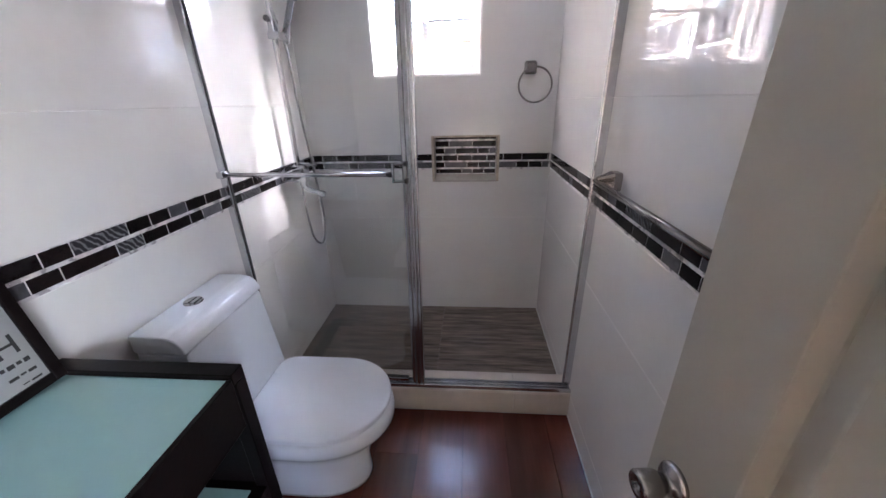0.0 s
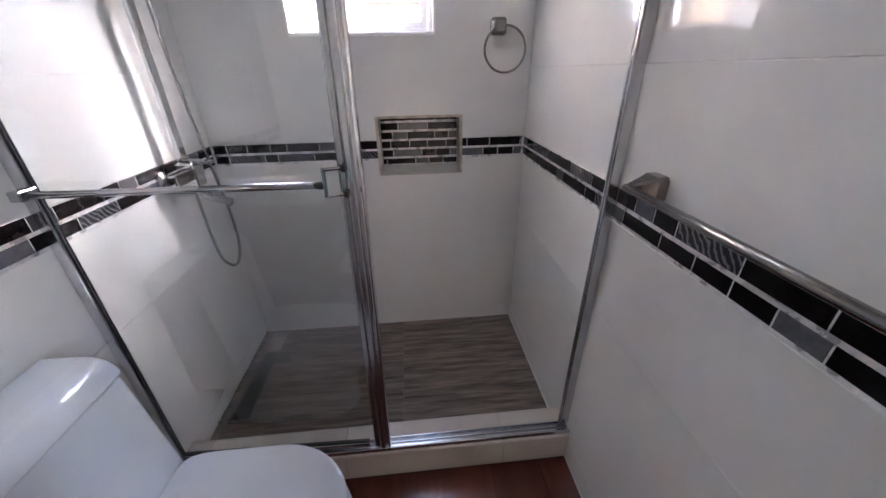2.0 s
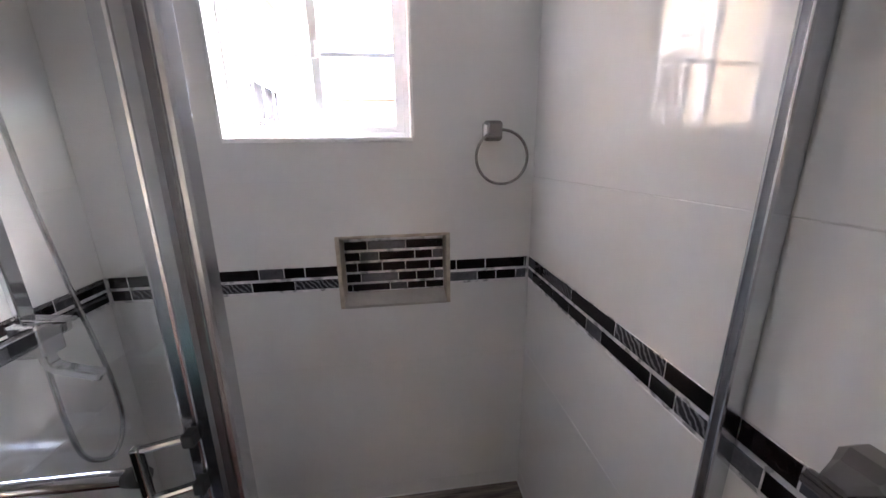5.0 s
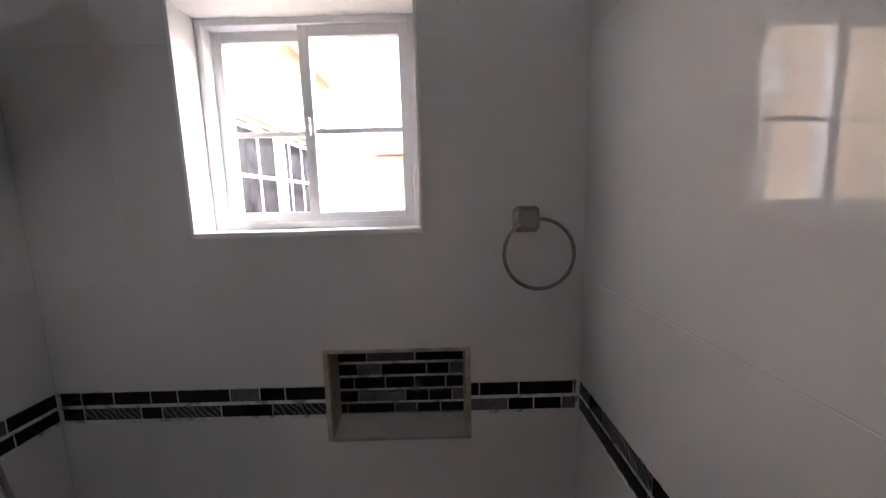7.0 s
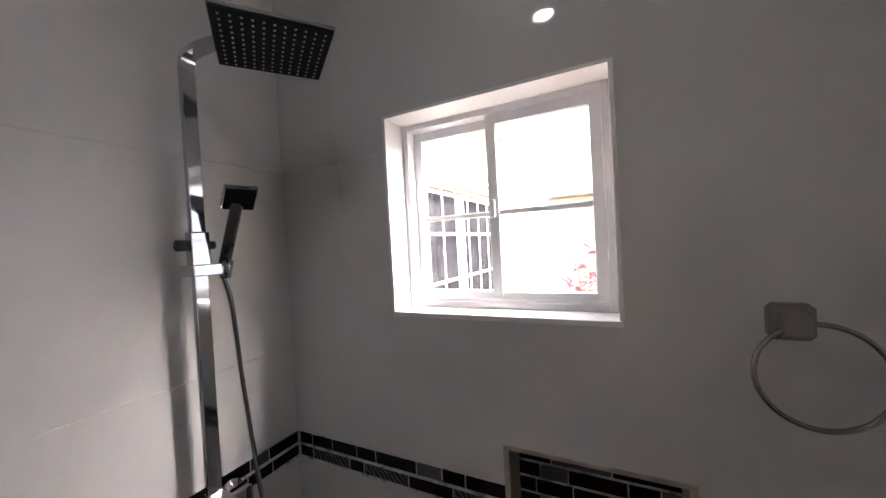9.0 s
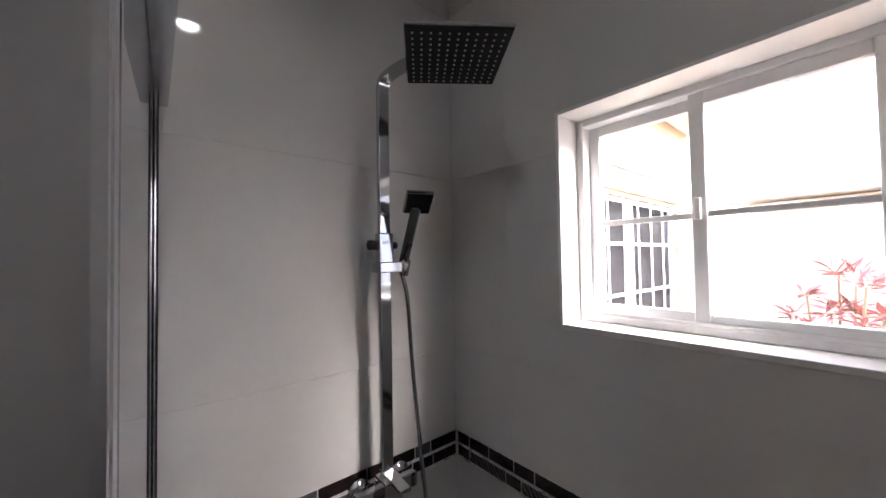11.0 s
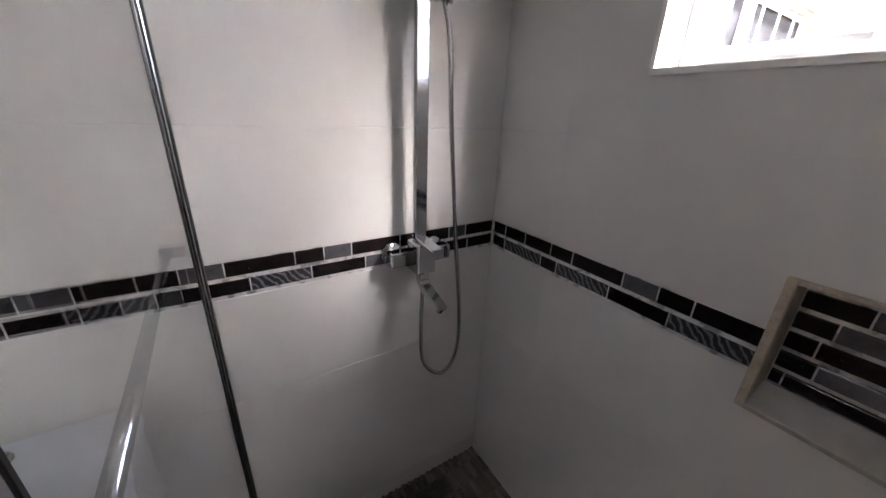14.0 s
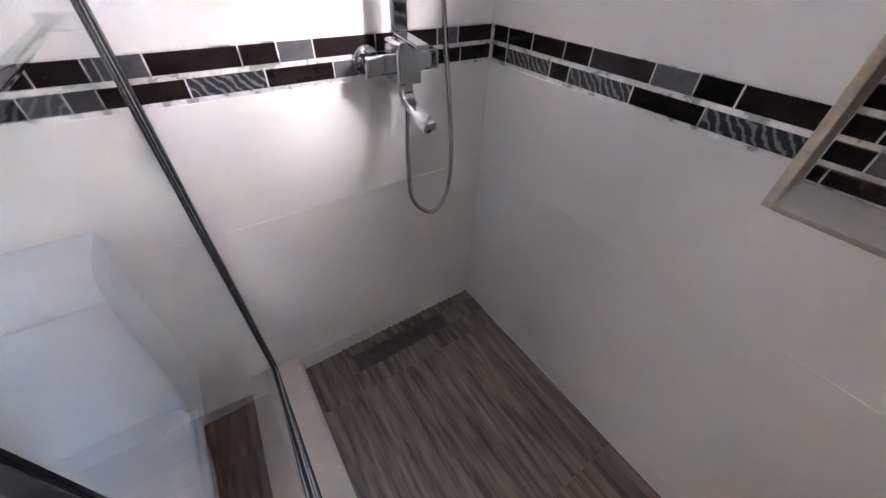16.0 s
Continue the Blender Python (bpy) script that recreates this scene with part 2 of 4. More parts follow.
def tube(points, r, sides=10, closed=False):
    """A round tube along smooth points."""
    pts = [Vector(p) for p in points]
    n = len(pts)
    bm = bmesh.new()
    rings = []
    up = Vector((0.31, 0.17, 0.93))
    for i, p in enumerate(pts):
        if closed:
            d = (pts[(i + 1) % n] - pts[i - 1]).normalized()
        else:
            d = (pts[min(i + 1, n - 1)] - pts[max(i - 1, 0)]).normalized()
        s = d.cross(up)
        if s.length < 0.05:
            s = d.cross(Vector((1, 0, 0)))
        s.normalize()
        u = s.cross(d)
        rings.append([bm.verts.new(p + r * (math.cos(a) * s + math.sin(a) * u)) for a in (2 * math.pi * k / sides for k in range(sides))])
    for i in range(n if closed else n - 1):
        p, q = rings[i], rings[(i + 1) % n]
        for k in range(sides):
            bm.faces.new((p[k], p[(k + 1) % sides], q[(k + 1) % sides], q[k]))
    if not closed:
        bm.faces.new(rings[0])
        bm.faces.new(rings[-1])
    bmesh.ops.recalc_face_normals(bm, faces=bm.faces)
    return bm


def spline(ctrl, steps=10):
    """Catmull-Rom through control points."""
    c = [Vector(p) for p in ctrl]
    c = [2 * c[0] - c[1], *c, 2 * c[-1] - c[-2]]
    out = []
    for i in range(1, len(c) - 2):
        for k in range(steps):
            t = k / steps
            p0, p1, p2, p3 = c[i - 1:i + 3]
            out.append(0.5 * (2 * p1 + (p2 - p0) * t + (2 * p0 - 5 * p1 + 4 * p2 - p3) * t * t + (3 * p1 - p0 - 3 * p2 + p3) * t ** 3))
    out.append(c[-2])
    return out


def loft(rings, caps=True):
    bm = bmesh.new()
    vs = [[bm.verts.new(p) for p in ring] for ring in rings]
    n = len(vs[0])
    for a, b in zip(vs, vs[1:]):
        for k in range(n):
            bm.faces.new((a[k], a[(k + 1) % n], b[(k + 1) % n], b[k]))
    if caps:
        bm.faces.new(vs[0])
        bm.faces.new(vs[-1])
    bmesh.ops.recalc_face_normals(bm, faces=bm.faces)
    return bm


SLABS = {}


def slab_mesh(name, w, h, d, bevel, mat):
    """A piece lying in its local xy plane, centred, with a bevelled front at z = d."""
    key = (name, round(w, 4), round(h, 4), d, bevel, mat.name)
    if key in SLABS:
        return SLABS[key]
    x, y, b = w / 2, h / 2, bevel
    vs = [(-x, -y, 0), (x, -y, 0), (x, y, 0), (-x, y, 0), (-x, -y, d - b), (x, -y, d - b), (x, y, d - b), (-x, y, d - b),
          (-x + b, -y + b, d), (x - b, -y + b, d), (x - b, y - b, d), (-x + b, y - b, d)]
    fs = [(3, 2, 1, 0)]
    for k in range(4):
        j = (k + 1) % 4
        fs += [(k, j, j + 4, k + 4), (k + 4, j + 4, j + 8, k + 8)]
    fs.append((8, 9, 10, 11))
    me = bpy.data.meshes.new(name)
    me.from_pydata(vs, [], fs)
    me.materials.append(mat)
    SLABS[key] = me
    return me


def piece(name, parent, mat, frame_m, u0, u1, v0, v1, depth, bevel=0.0012, lift=0.0):
    ob = new(name, slab_mesh(name, u1 - u0, v1 - v0, depth, bevel, mat))
    ob.parent = parent
    ob.matrix_basis = frame_m @ Matrix.Translation(((u0 + u1) / 2, (v0 + v1) / 2, lift))
    return ob


# ---- plan ----
L, R, B, F = -0.995, 0.46, 2.05, -0.36
CEIL = 2.70
SHOWER_Z = 0.04
CURB_Y0, CURB_Y1, CURB_Z = 1.165, 1.293, 0.135
BAND0, BAND1 = 1.017, 1.111
TILE_D = 0.008
WIN = (-0.557, 0.034, 1.542, 2.106)
NICHE = (-0.237, 0.147, 0.951, 1.207)
WALL_BACK = Matrix(((1, 0, 0, 0), (0, 0, -1, B + TILE_D), (0, 1, 0, 0), (0, 0, 0, 1)))
WALL_LEFT = Matrix(((0, 0, 1, L - TILE_D), (1, 0, 0, 0), (0, 1, 0, 0), (0, 0, 0, 1)))
WALL_RIGHT = Matrix(((0, 0, -1, R + TILE_D), (-1, 0, 0, 0), (0, 1, 0, 0), (0, 0, 0, 1)))

# walls behind the tiles
bm = bmesh.new()
y0, y1 = B + 0.0014, B + 0.16
for lo, hi in (((L - 0.2, y0, -0.1), (NICHE[0] - 0.01, y1, WIN[2])), ((NICHE[1] + 0.01, y0, -0.1), (R + 0.2, y1, WIN[2])),
               ((NICHE[0] - 0.01, y0, -0.1), (NICHE[1] + 0.01, y1, NICHE[2] - 0.01)), ((NICHE[0] - 0.01, y0, NICHE[3] + 0.01), (NICHE[1] + 0.01, y1, WIN[2])),
               ((NICHE[0] - 0.01, B + 0.092, NICHE[2] - 0.01), (NICHE[1] + 0.01, y1, NICHE[3] + 0.01)),
               ((L - 0.2, y0, WIN[2]), (WIN[0], y1, WIN[3])), ((WIN[1], y0, WIN[2]), (R + 0.2, y1, WIN[3])), ((L - 0.2, y0, WIN[3]), (R + 0.2, y1, CEIL + 0.1))):
    add_box(bm, lo, hi)
wall_back = structure(mesh_object("wall_back", bm, M_GROUT), "cream glazed tile wall with a mosaic band, window and niche", "wall")
wall_left = structure(mesh_object("wall_left", box((L - 0.2, F - 0.02, -0.1), (L - 0.0014, B + TILE_D, CEIL + 0.1)), M_GROUT), "cream glazed tile wall with a dark mosaic band", "wall")
wall_right = structure(mesh_object("wall_right", box((R + 0.0014, F - 0.02, -0.1), (R + 0.2, B + TILE_D, CEIL + 0.1)), M_GROUT), "cream glazed tile wall with a dark mosaic band", "wall")
ceiling = structure(mesh_object("ceiling", box((L, F, CEIL), (R, B + TILE_D, CEIL + 0.1)), M_PAINT), "plain white painted ceiling", "ceiling")

# front wall with the doorway, and the plain room beyond it
DOOR_X0, DOOR_X1, DOOR_H = -0.34, 0.415, 2.08
bm = bmesh.new()
add_box(bm, (L - 0.2, F - 0.12, -0.1), (DOOR_X0, F, CEIL + 0.1))
add_box(bm, (DOOR_X1, F - 0.12, -0.1), (R + 0.2, F, CEIL + 0.1))
add_box(bm, (DOOR_X0, F - 0.12, DOOR_H), (DOOR_X1, F, CEIL + 0.1))
structure(mesh_object("wall_front", bm, M_REVEAL), "plain painted wall with the doorway", "wall")
structure(mesh_object("wall_hall_end", box((-1.8, -3.3, -0.1), (1.8, -3.2, 2.6)), M_HALL), "plain beige painted wall", "wall")
structure(mesh_object("wall_hall_west", box((-1.9, -3.3, -0.1), (-1.8, F - 0.12, 2.6)), M_HALL), "plain beige painted wall", "wall")
# east wall; its opening is added to hold the fill lamp
bm = bmesh.new()
for lo, hi in (((1.8, -3.3, -0.1), (1.9, -2.7, 2.6)), ((1.8, -1.3, -0.1), (1.9, F - 0.12, 2.6)), ((1.8, -2.7, -0.1), (1.9, -1.3, 0.85)), ((1.8, -2.7, 2.15), (1.9, -1.3, 2.6))):
    add_box(bm, lo, hi)
structure(mesh_object("wall_hall_east", bm, M_HALL), "beige painted wall with an added opening for the fill lamp", "wall")
bm = bmesh.new()
add_box(bm, (-1.8, F - 0.13, -0.1), (L - 0.2, F - 0.03, 2.6))
add_box(bm, (R + 0.2, F - 0.13, -0.1), (1.8, F - 0.03, 2.6))
structure(mesh_object("wall_hall_near", bm, M_HALL), "plain beige painted wall", "wall")
structure(mesh_object("ceiling_hall", box((-1.8, -3.2, 2.52), (1.8, F - 0.12, 2.6)), M_PAINT), "plain white painted ceiling", "ceiling")

# unseen slab, added to stop sun falling through the hall opening
structure(mesh_object("hall_sun_block", box((1.9, -3.3, 2.2), (3.9, F - 0.12, 2.3)), M_PAINT), "plain slab added to keep the sun out of the hall", "roof")

# floors
floor = structure(mesh_object("floor", box((-1.8, -3.2, -0.1), (1.8, CURB_Y0 + 0.05, -0.008)), M_PIT), "dark red-brown laminate floor", "floor")
shower_floor = structure(mesh_object("floor_shower", box((L - TILE_D, CURB_Y1 - 0.02, -0.1), (R + TILE_D, B + TILE_D, SHOWER_Z - 0.008)), M_DARKGROUT), "grey-brown wood-look tile floor", "floor")

# curb
curb = thing("shower_curb", "cream tiled shower curb under the glass", "curb")
tagged(curb, kind="structure")
part("body", box((L - TILE_D, CURB_Y0 + 0.006, -0.02), (R + TILE_D, CURB_Y1 - 0.004, CURB_Z - 0.006)), M_GROUT, curb)
for x0, x1 in ((L, -0.40), (-0.399, 0.20), (0.201, R)):
    part("face_tile", box((x0, CURB_Y0, 0.001), (x1 - 0.0008, CURB_Y0 + 0.012, CURB_Z - 0.009), 0.002), M_CURB, curb)
    part("top_tile", box((x0, CURB_Y0 - 0.001, CURB_Z - 0.008), (x1 - 0.0008, CURB_Y1 - 0.007, CURB_Z), 0.004), M_CURB, curb)
    part("inner_tile", box((x0, CURB_Y1 - 0.008, SHOWER_Z + 0.001), (x1 - 0.0008, CURB_Y1, CURB_Z - 0.001), 0.003), M_CURB, curb)

# window
X0, X1, Z0, Z1 = WIN
window = structure(new("window_1"), "white sliding window with two sashes in a tiled reveal", "window")
bm = bmesh.new()
add_box(bm, (X0 - 0.004, B - 0.003, Z0 - 0.012), (X1 + 0.004, B + 0.10, Z0 + 0.002), 0.002)
part("window_sill", bm, M_REVEAL, window)
for lo, hi in (((X0 - 0.008, B - 0.001, Z0 + 0.002), (X0 + 0.002, B + 0.10, Z1 + 0.006)), ((X1 - 0.002, B - 0.001, Z0 + 0.002), (X1 + 0.008, B + 0.10, Z1 + 0.006)), ((X0 + 0.002, B - 0.001, Z1 - 0.002), (X1 - 0.002, B + 0.10, Z1 + 0.008))):
    part("reveal", box(lo, hi, 0.0015), M_REVEAL, window)
WY0, WY1 = B + 0.09, B + 0.155


def frame_bm(x0, x1, z0, z1, ya, yb, wd, bev=0.003):
    bm = bmesh.new()
    add_box(bm, (x0, ya, z0), (x0 + wd, yb, z1), bev)
    add_box(bm, (x1 - wd, ya, z0), (x1, yb, z1), bev)
    add_box(bm, (x0 + wd - 0.001, ya + 0.0005, z0), (x1 - wd + 0.001, yb, z0 + wd), bev)
    add_box(bm, (x0 + wd - 0.001, ya + 0.0005, z1 - wd), (x1 - wd + 0.001, yb, z1), bev)
    return bm


part("window_frame", frame_bm(X0 + 0.002, X1 - 0.002, Z0 + 0.002, Z1, WY0, WY1, 0.020), M_PVC, window)
XM = -0.268
for x0, x1, ya in ((X0 + 0.02, XM + 0.006, WY0 + 0.036), (XM - 0.018, X1 - 0.02, WY0 + 0.008)):
    z0, z1 = Z0 + 0.018, Z1 - 0.018
    sash = part("sash", frame_bm(x0, x1, z0, z1, ya, ya + 0.024, 0.030), M_PVC, window)
    part("muntin", box((x0 + 0.029, ya + 0.006, 1.806), (x1 - 0.029, ya + 0.018, 1.820), 0.002), M_PVC, sash)
    pane = part("pane", box((x0 + 0.027, ya + 0.010, z0 + 0.027), (x1 - 0.027, ya + 0.014, z1 - 0.027)), M_PANE, sash)
    pane.visible_shadow = False
latch = part("latch", box((XM - 0.012, WY0 + 0.0, 1.80), (XM + 0.002, WY0 + 0.010, 1.85), 0.003), M_PVC, window)
add_rail = part("track_rail", box((X0 + 0.022, WY0 + 0.002, Z0 + 0.021), (X1 - 0.022, WY0 + 0.005, Z0 + 0.030), 0.001), M_PVC, window)

# niche
niche = structure(new("wall_niche"), "recessed shower niche lined with dark glass mosaic", "niche")
n0, n1, nz0, nz1 = NICHE
NB = B + 0.078
part("backing", box((n0 - 0.008, NB + 0.006, nz0 - 0.008), (n1 + 0.008, B + 0.091, nz1 + 0.008)), M_MORTAR, niche)
for lo, hi in (((n0 - 0.011, B - 0.004, nz0 - 0.008), (n0 + 0.004, NB + 0.006, nz1 + 0.008)), ((n1 - 0.004, B - 0.004, nz0 - 0.008), (n1 + 0.011, NB + 0.006, nz1 + 0.008)),
               ((n0 + 0.003, B - 0.003, nz1 - 0.003), (n1 - 0.003, NB + 0.006, nz1 + 0.008))):
    part("edge_trim", box(lo, (hi[0], B + 0.006, hi[2]), 0.002), M_TRIM, niche)
    part("lining", box((lo[0], B + 0.0062, lo[2]), hi, 0.0), M_TRIM, niche)
sill_m = Matrix.Translation((0, B, nz0)) @ Matrix.Rotation(radians(14), 4, "X")
part("niche_sill", box((n0 + 0.003, -0.003, -0.010), (n1 - 0.003, 0.085, 0.003), 0.002, sill_m), M_SILL, niche)

# ---- shower glass ----
GY = 1.205
GLASS_TOP = 2.06
enclosure = thing("shower_enclosure", "polished aluminium sliding shower screen with clear glass", "shower screen")
track = loft([[(x, GY + dy, CURB_Z + dz) for dy, dz in ((-0.036, 0.0), (-0.036, 0.020), (-0.034, 0.022), (-0.031, 0.020), (-0.030, 0.007), (-0.012, 0.007), (-0.011, 0.014), (-0.008, 0.014), (-0.007, 0.007), (0.002, 0.007), (0.003, 0.024), (0.006, 0.024), (0.007, 0.0))] for x in (L + 0.001, R - 0.001)])
track_ob = part("bottom_track", track, M_ALU, enclosure)
part("track_seal", box((L + 0.002, GY + 0.0072, CURB_Z + 0.0005), (R - 0.002, GY + 0.012, CURB_Z + 0.010), 0.001), M_SEAL, track_ob)
part("header_rail", box((L + 0.001, GY - 0.028, GLASS_TOP), (R - 0.001, GY + 0.028, GLASS_TOP + 0.055), 0.004), M_ALU, enclosure)


def profile(points, z0, z1):
    """An upright extrusion of a plan outline."""
    return loft([[(x, y, z0) for x, y in points], [(x, y, z1) for x, y in points]])


def channel(x0, x1, s):
    """An upright wall profile: two rounded lips with a groove between; s = 1 opens towards +x."""
    a, b = (x0, x1) if s > 0 else (x1, x0)
    d = (b - a)
    JY = GY + 0.001
    pts = [(a, JY - 0.012), (a + 0.85 * d, JY - 0.012), (a + 0.96 * d, JY - 0.011), (b, JY - 0.009), (a + 0.96 * d, JY - 0.007), (a + 0.85 * d, JY - 0.006), (a + 0.78 * d, JY - 0.004),
           (a + 0.78 * d, JY + 0.001), (a + 0.85 * d, JY + 0.002), (a + 0.96 * d, JY + 0.003), (b, JY + 0.005), (a + 0.96 * d, JY + 0.007), (a + 0.85 * d, JY + 0.008), (a, JY + 0.008)]
    return profile(pts, CURB_Z + 0.027, GLASS_TOP)


left_jamb = part("left_jamb", channel(L + 0.001, L + 0.030, 1), M_ALU, enclosure)
part("seal", box((L + 0.023, GY - 0.0045, CURB_Z + 0.027), (L + 0.032, GY + 0.0030, GLASS_TOP), 0.001), M_SEAL, left_jamb)
part("lip_seal", box((L + 0.004, GY + 0.0092, CURB_Z + 0.027), (L + 0.030, GY + 0.0120, GLASS_TOP), 0.001), M_SEAL, left_jamb)
part("right_jamb", channel(R - 0.034, R - 0.001, -1), M_ALU, enclosure)
SKEW_M = Matrix.Translation((L + 0.02, 1.207, 0)) @ Matrix.Rotation(radians(-1.45), 4, "Z") @ Matrix.Translation((-L - 0.02, -1.207, 0))
LEAN_M = SKEW_M @ Matrix.Translation((-0.6, GY, CURB_Z)) @ Matrix.Rotation(radians(0.9), 4, "Y") @ Matrix.Translation((0.607, -GY, -CURB_Z))
zb, zt = CURB_Z + 0.028, GLASS_TOP - 0.012


def leaf(x0, x1, y0, y1, z0, z1):
    """A glass sheet, upright at the wall and following the leaning stile at its free edge."""
    return loft([[m @ Vector(p) for m, p in ((SKEW_M, (x0, y0, z)), (LEAN_M, (x1, y0, z)), (LEAN_M, (x1, y1, z)), (SKEW_M, (x0, y1, z)))] for z in (z0, z1)])


PYL = GY + 0.001
panel = part("door_frame", box((-0.290, PYL - 0.013, zb), (-0.272, PYL + 0.010, zt), 0.004, LEAN_M), M_ALU, enclosure)
e = PYL
stile = profile([(-0.271, e - 0.016), (-0.267, e - 0.019), (-0.256, e - 0.019), (-0.252, e - 0.016), (-0.252, e - 0.009), (-0.243, e - 0.009), (-0.242, e - 0.017), (-0.239, e - 0.019), (-0.235, e - 0.018), (-0.233, e - 0.014),
                 (-0.233, e + 0.006), (-0.235, e + 0.010), (-0.242, e + 0.010), (-0.243, e + 0.004), (-0.252, e + 0.004), (-0.253, e + 0.010), (-0.268, e + 0.010), (-0.271, e + 0.007)], zb, zt)
bmesh.ops.transform(stile, matrix=LEAN_M, verts=stile.verts)
part("stile", stile, M_ALU, panel)
part("edge_seal", box((-0.293, PYL + 0.0035, zb), (-0.2902, PYL + 0.0095, zt), 0.0, LEAN_M), M_SEAL, panel)
part("bottom_rail", box((L + 0.036, PYL - 0.012, zb - 0.004), (-0.303, PYL + 0.010, zb + 0.020), 0.002, SKEW_M), M_ALU, panel)
part("rail_seal", box((L + 0.036, PYL - 0.007, zb + 0.020), (-0.303, PYL + 0.007, zb + 0.026), 0.001, SKEW_M), M_SEAL, panel)
pane = part("glass_pane", leaf(L + 0.031, -0.284, PYL - 0.003, PYL + 0.003, zb + 0.021, zt), M_GLASS, enclosure)
pane.visible_shadow = False
BAR_Z = 1.165
bar = part("towel_rail", rod((L + 0.045, GY - 0.045, BAR_Z), (-0.312, GY - 0.045, BAR_Z - 0.004), 0.0085), M_CHROME, enclosure, smooth=True)
part("rail_end", box((L + 0.022, GY - 0.058, BAR_Z - 0.012), (L + 0.048, GY - 0.012, BAR_Z + 0.012), 0.003), M_CHROME, bar)
HB = GY - 0.052
handle = part("handle", box((-0.302, HB - 0.005, BAR_Z - 0.034), (-0.293, HB + 0.005, BAR_Z + 0.038), 0.002), M_CHROME, enclosure)
for z in (BAR_Z - 0.0295, BAR_Z + 0.0335):
    part("handle_arm", rod((-0.298, HB, z), (-0.252, HB + 0.014, z), 0.0045, sides=8), M_CHROME, handle)
    part("pad", box((-0.258, HB + 0.004, z - 0.008), (-0.246, HB + 0.020, z + 0.008), 0.002), M_SEAL, handle)
part("rail_cap", rod((-0.318, GY - 0.045, BAR_Z - 0.004), (-0.299, GY - 0.048, BAR_Z - 0.004), 0.010), M_SEAL, bar, smooth=True)

# ---- shower set ----
column = thing("shower_column", "chrome square shower column with rain head and hand shower", "shower", at=(0, 0, 0))
RX, RY = -0.935, 1.730
part("riser", box((RX - 0.008, RY - 0.018, 1.10), (RX + 0.008, RY + 0.018, 2.215), 0.003), M_CHROME, column)
arm_pts = [(RX, RY, 2.19), (RX, RY, 2.222), (RX + 0.008, RY, 2.243), (RX + 0.03, RY, 2.252), (RX + 0.10, RY + 0.006, 2.254), (-0.69, 1.765, 2.252), (-0.64, 1.772, 2.250)]
arm = bmesh.new()
rings = []
pts = spline(arm_pts, 5)
for i, p in enumerate(pts):
    d = (pts[min(i + 1, len(pts) - 1)] - pts[max(i - 1, 0)]).normalized()
    s = Vector((0, 1, 0))
    u = s.cross(d).normalized()
    rings.append([p + 0.017 * a * s + 0.008 * b * u for a, b in ((-1, -1), (1, -1), (1, 1), (-1, 1))])
part("arm", loft(rings), M_CHROME, column)
HC = Vector((-0.655, 1.768, 2.205))
head_m = Matrix.Translation(HC) @ Matrix.Rotation(radians(-36), 4, "Z")
head = part("rain_head", box((-0.119, -0.119, 0.002), (0.119, 0.119, 0.011), 0.003, head_m), M_CHROME, column, "chrome square rain shower head")
part("nozzle_plate", box((-0.116, -0.116, -0.003), (0.116, 0.116, 0.002), 0.001, head_m), M_PLASTIC_BLACK, head)
bm = bmesh.new()
for i in range(11):
    for j in range(11):
        a = head_m @ Vector((-0.100 + 0.020 * i, -0.100 + 0.020 * j, -0.003))
        bmesh.ops.create_cone(bm, cap_ends=True, segments=8, radius1=0.0022, radius2=0.0032, depth=0.004, matrix=Matrix.Translation(a))
noz = part("nozzles", bm, M_NOZZLE, head)
part("swivel", add_rod(rod(HC + Vector((0, 0, 0.010)), HC + Vector((0, 0, 0.035)), 0.013), HC + Vector((0, 0, 0.030)), HC + Vector((0, 0, 0.062)), 0.010), M_CHROME, column, smooth=True)
# slider with its knob, and the hand shower
slider = part("slider", add_box(box((RX - 0.014, RY - 0.024, 1.712), (RX + 0.014, RY + 0.024, 1.80), 0.004), (RX - 0.016, RY - 0.036, 1.686), (RX + 0.040, RY + 0.050, 1.716), 0.003), M_CHROME, column)
part("knob", add_rod(rod((RX, RY - 0.023, 1.765), (RX, RY - 0.050, 1.765), 0.014), (RX, RY + 0.023, 1.765), (RX, RY + 0.040, 1.765), 0.011), M_SEAL, slider, smooth=True)
part("cradle", rod((RX + 0.030, RY + 0.046, 1.676), (RX + 0.036, RY + 0.050, 1.722), 0.014, 0.016), M_CHROME, slider, smooth=True)
hand_m = Matrix.Translation((RX + 0.032, RY + 0.046, 1.714)) @ Matrix.Rotation(radians(20), 4, "Y") @ Matrix.Rotation(radians(-3), 4, "X")
hs = part("hand_shower", box((-0.009, -0.014, -0.03), (0.009, 0.014, 0.165), 0.005, hand_m @ Matrix.Rotation(radians(-40), 4, "Z")), M_SATIN, column, "satin grey hand shower")
face_n = Vector((0.62, -0.22, -0.75)).normalized()
face_y = Vector((0, 0, 1)).cross(face_n).normalized()
face_x = face_y.cross(face_n).normalized()
tip_c = hand_m @ Vector((0.004, 0, 0.180))
plate_m = Matrix.Translation(tip_c) @ Matrix((face_x, face_y, face_n)).transposed().to_4x4()
plate = part("spray_head", box((-0.038, -0.040, -0.010), (0.038, 0.040, 0.004), 0.004, plate_m), M_CHROME, hs)
part("spray_face", box((-0.034, -0.036, 0.004), (0.034, 0.036, 0.007), 0.001, plate_m), M_PLASTIC_BLACK, hs)
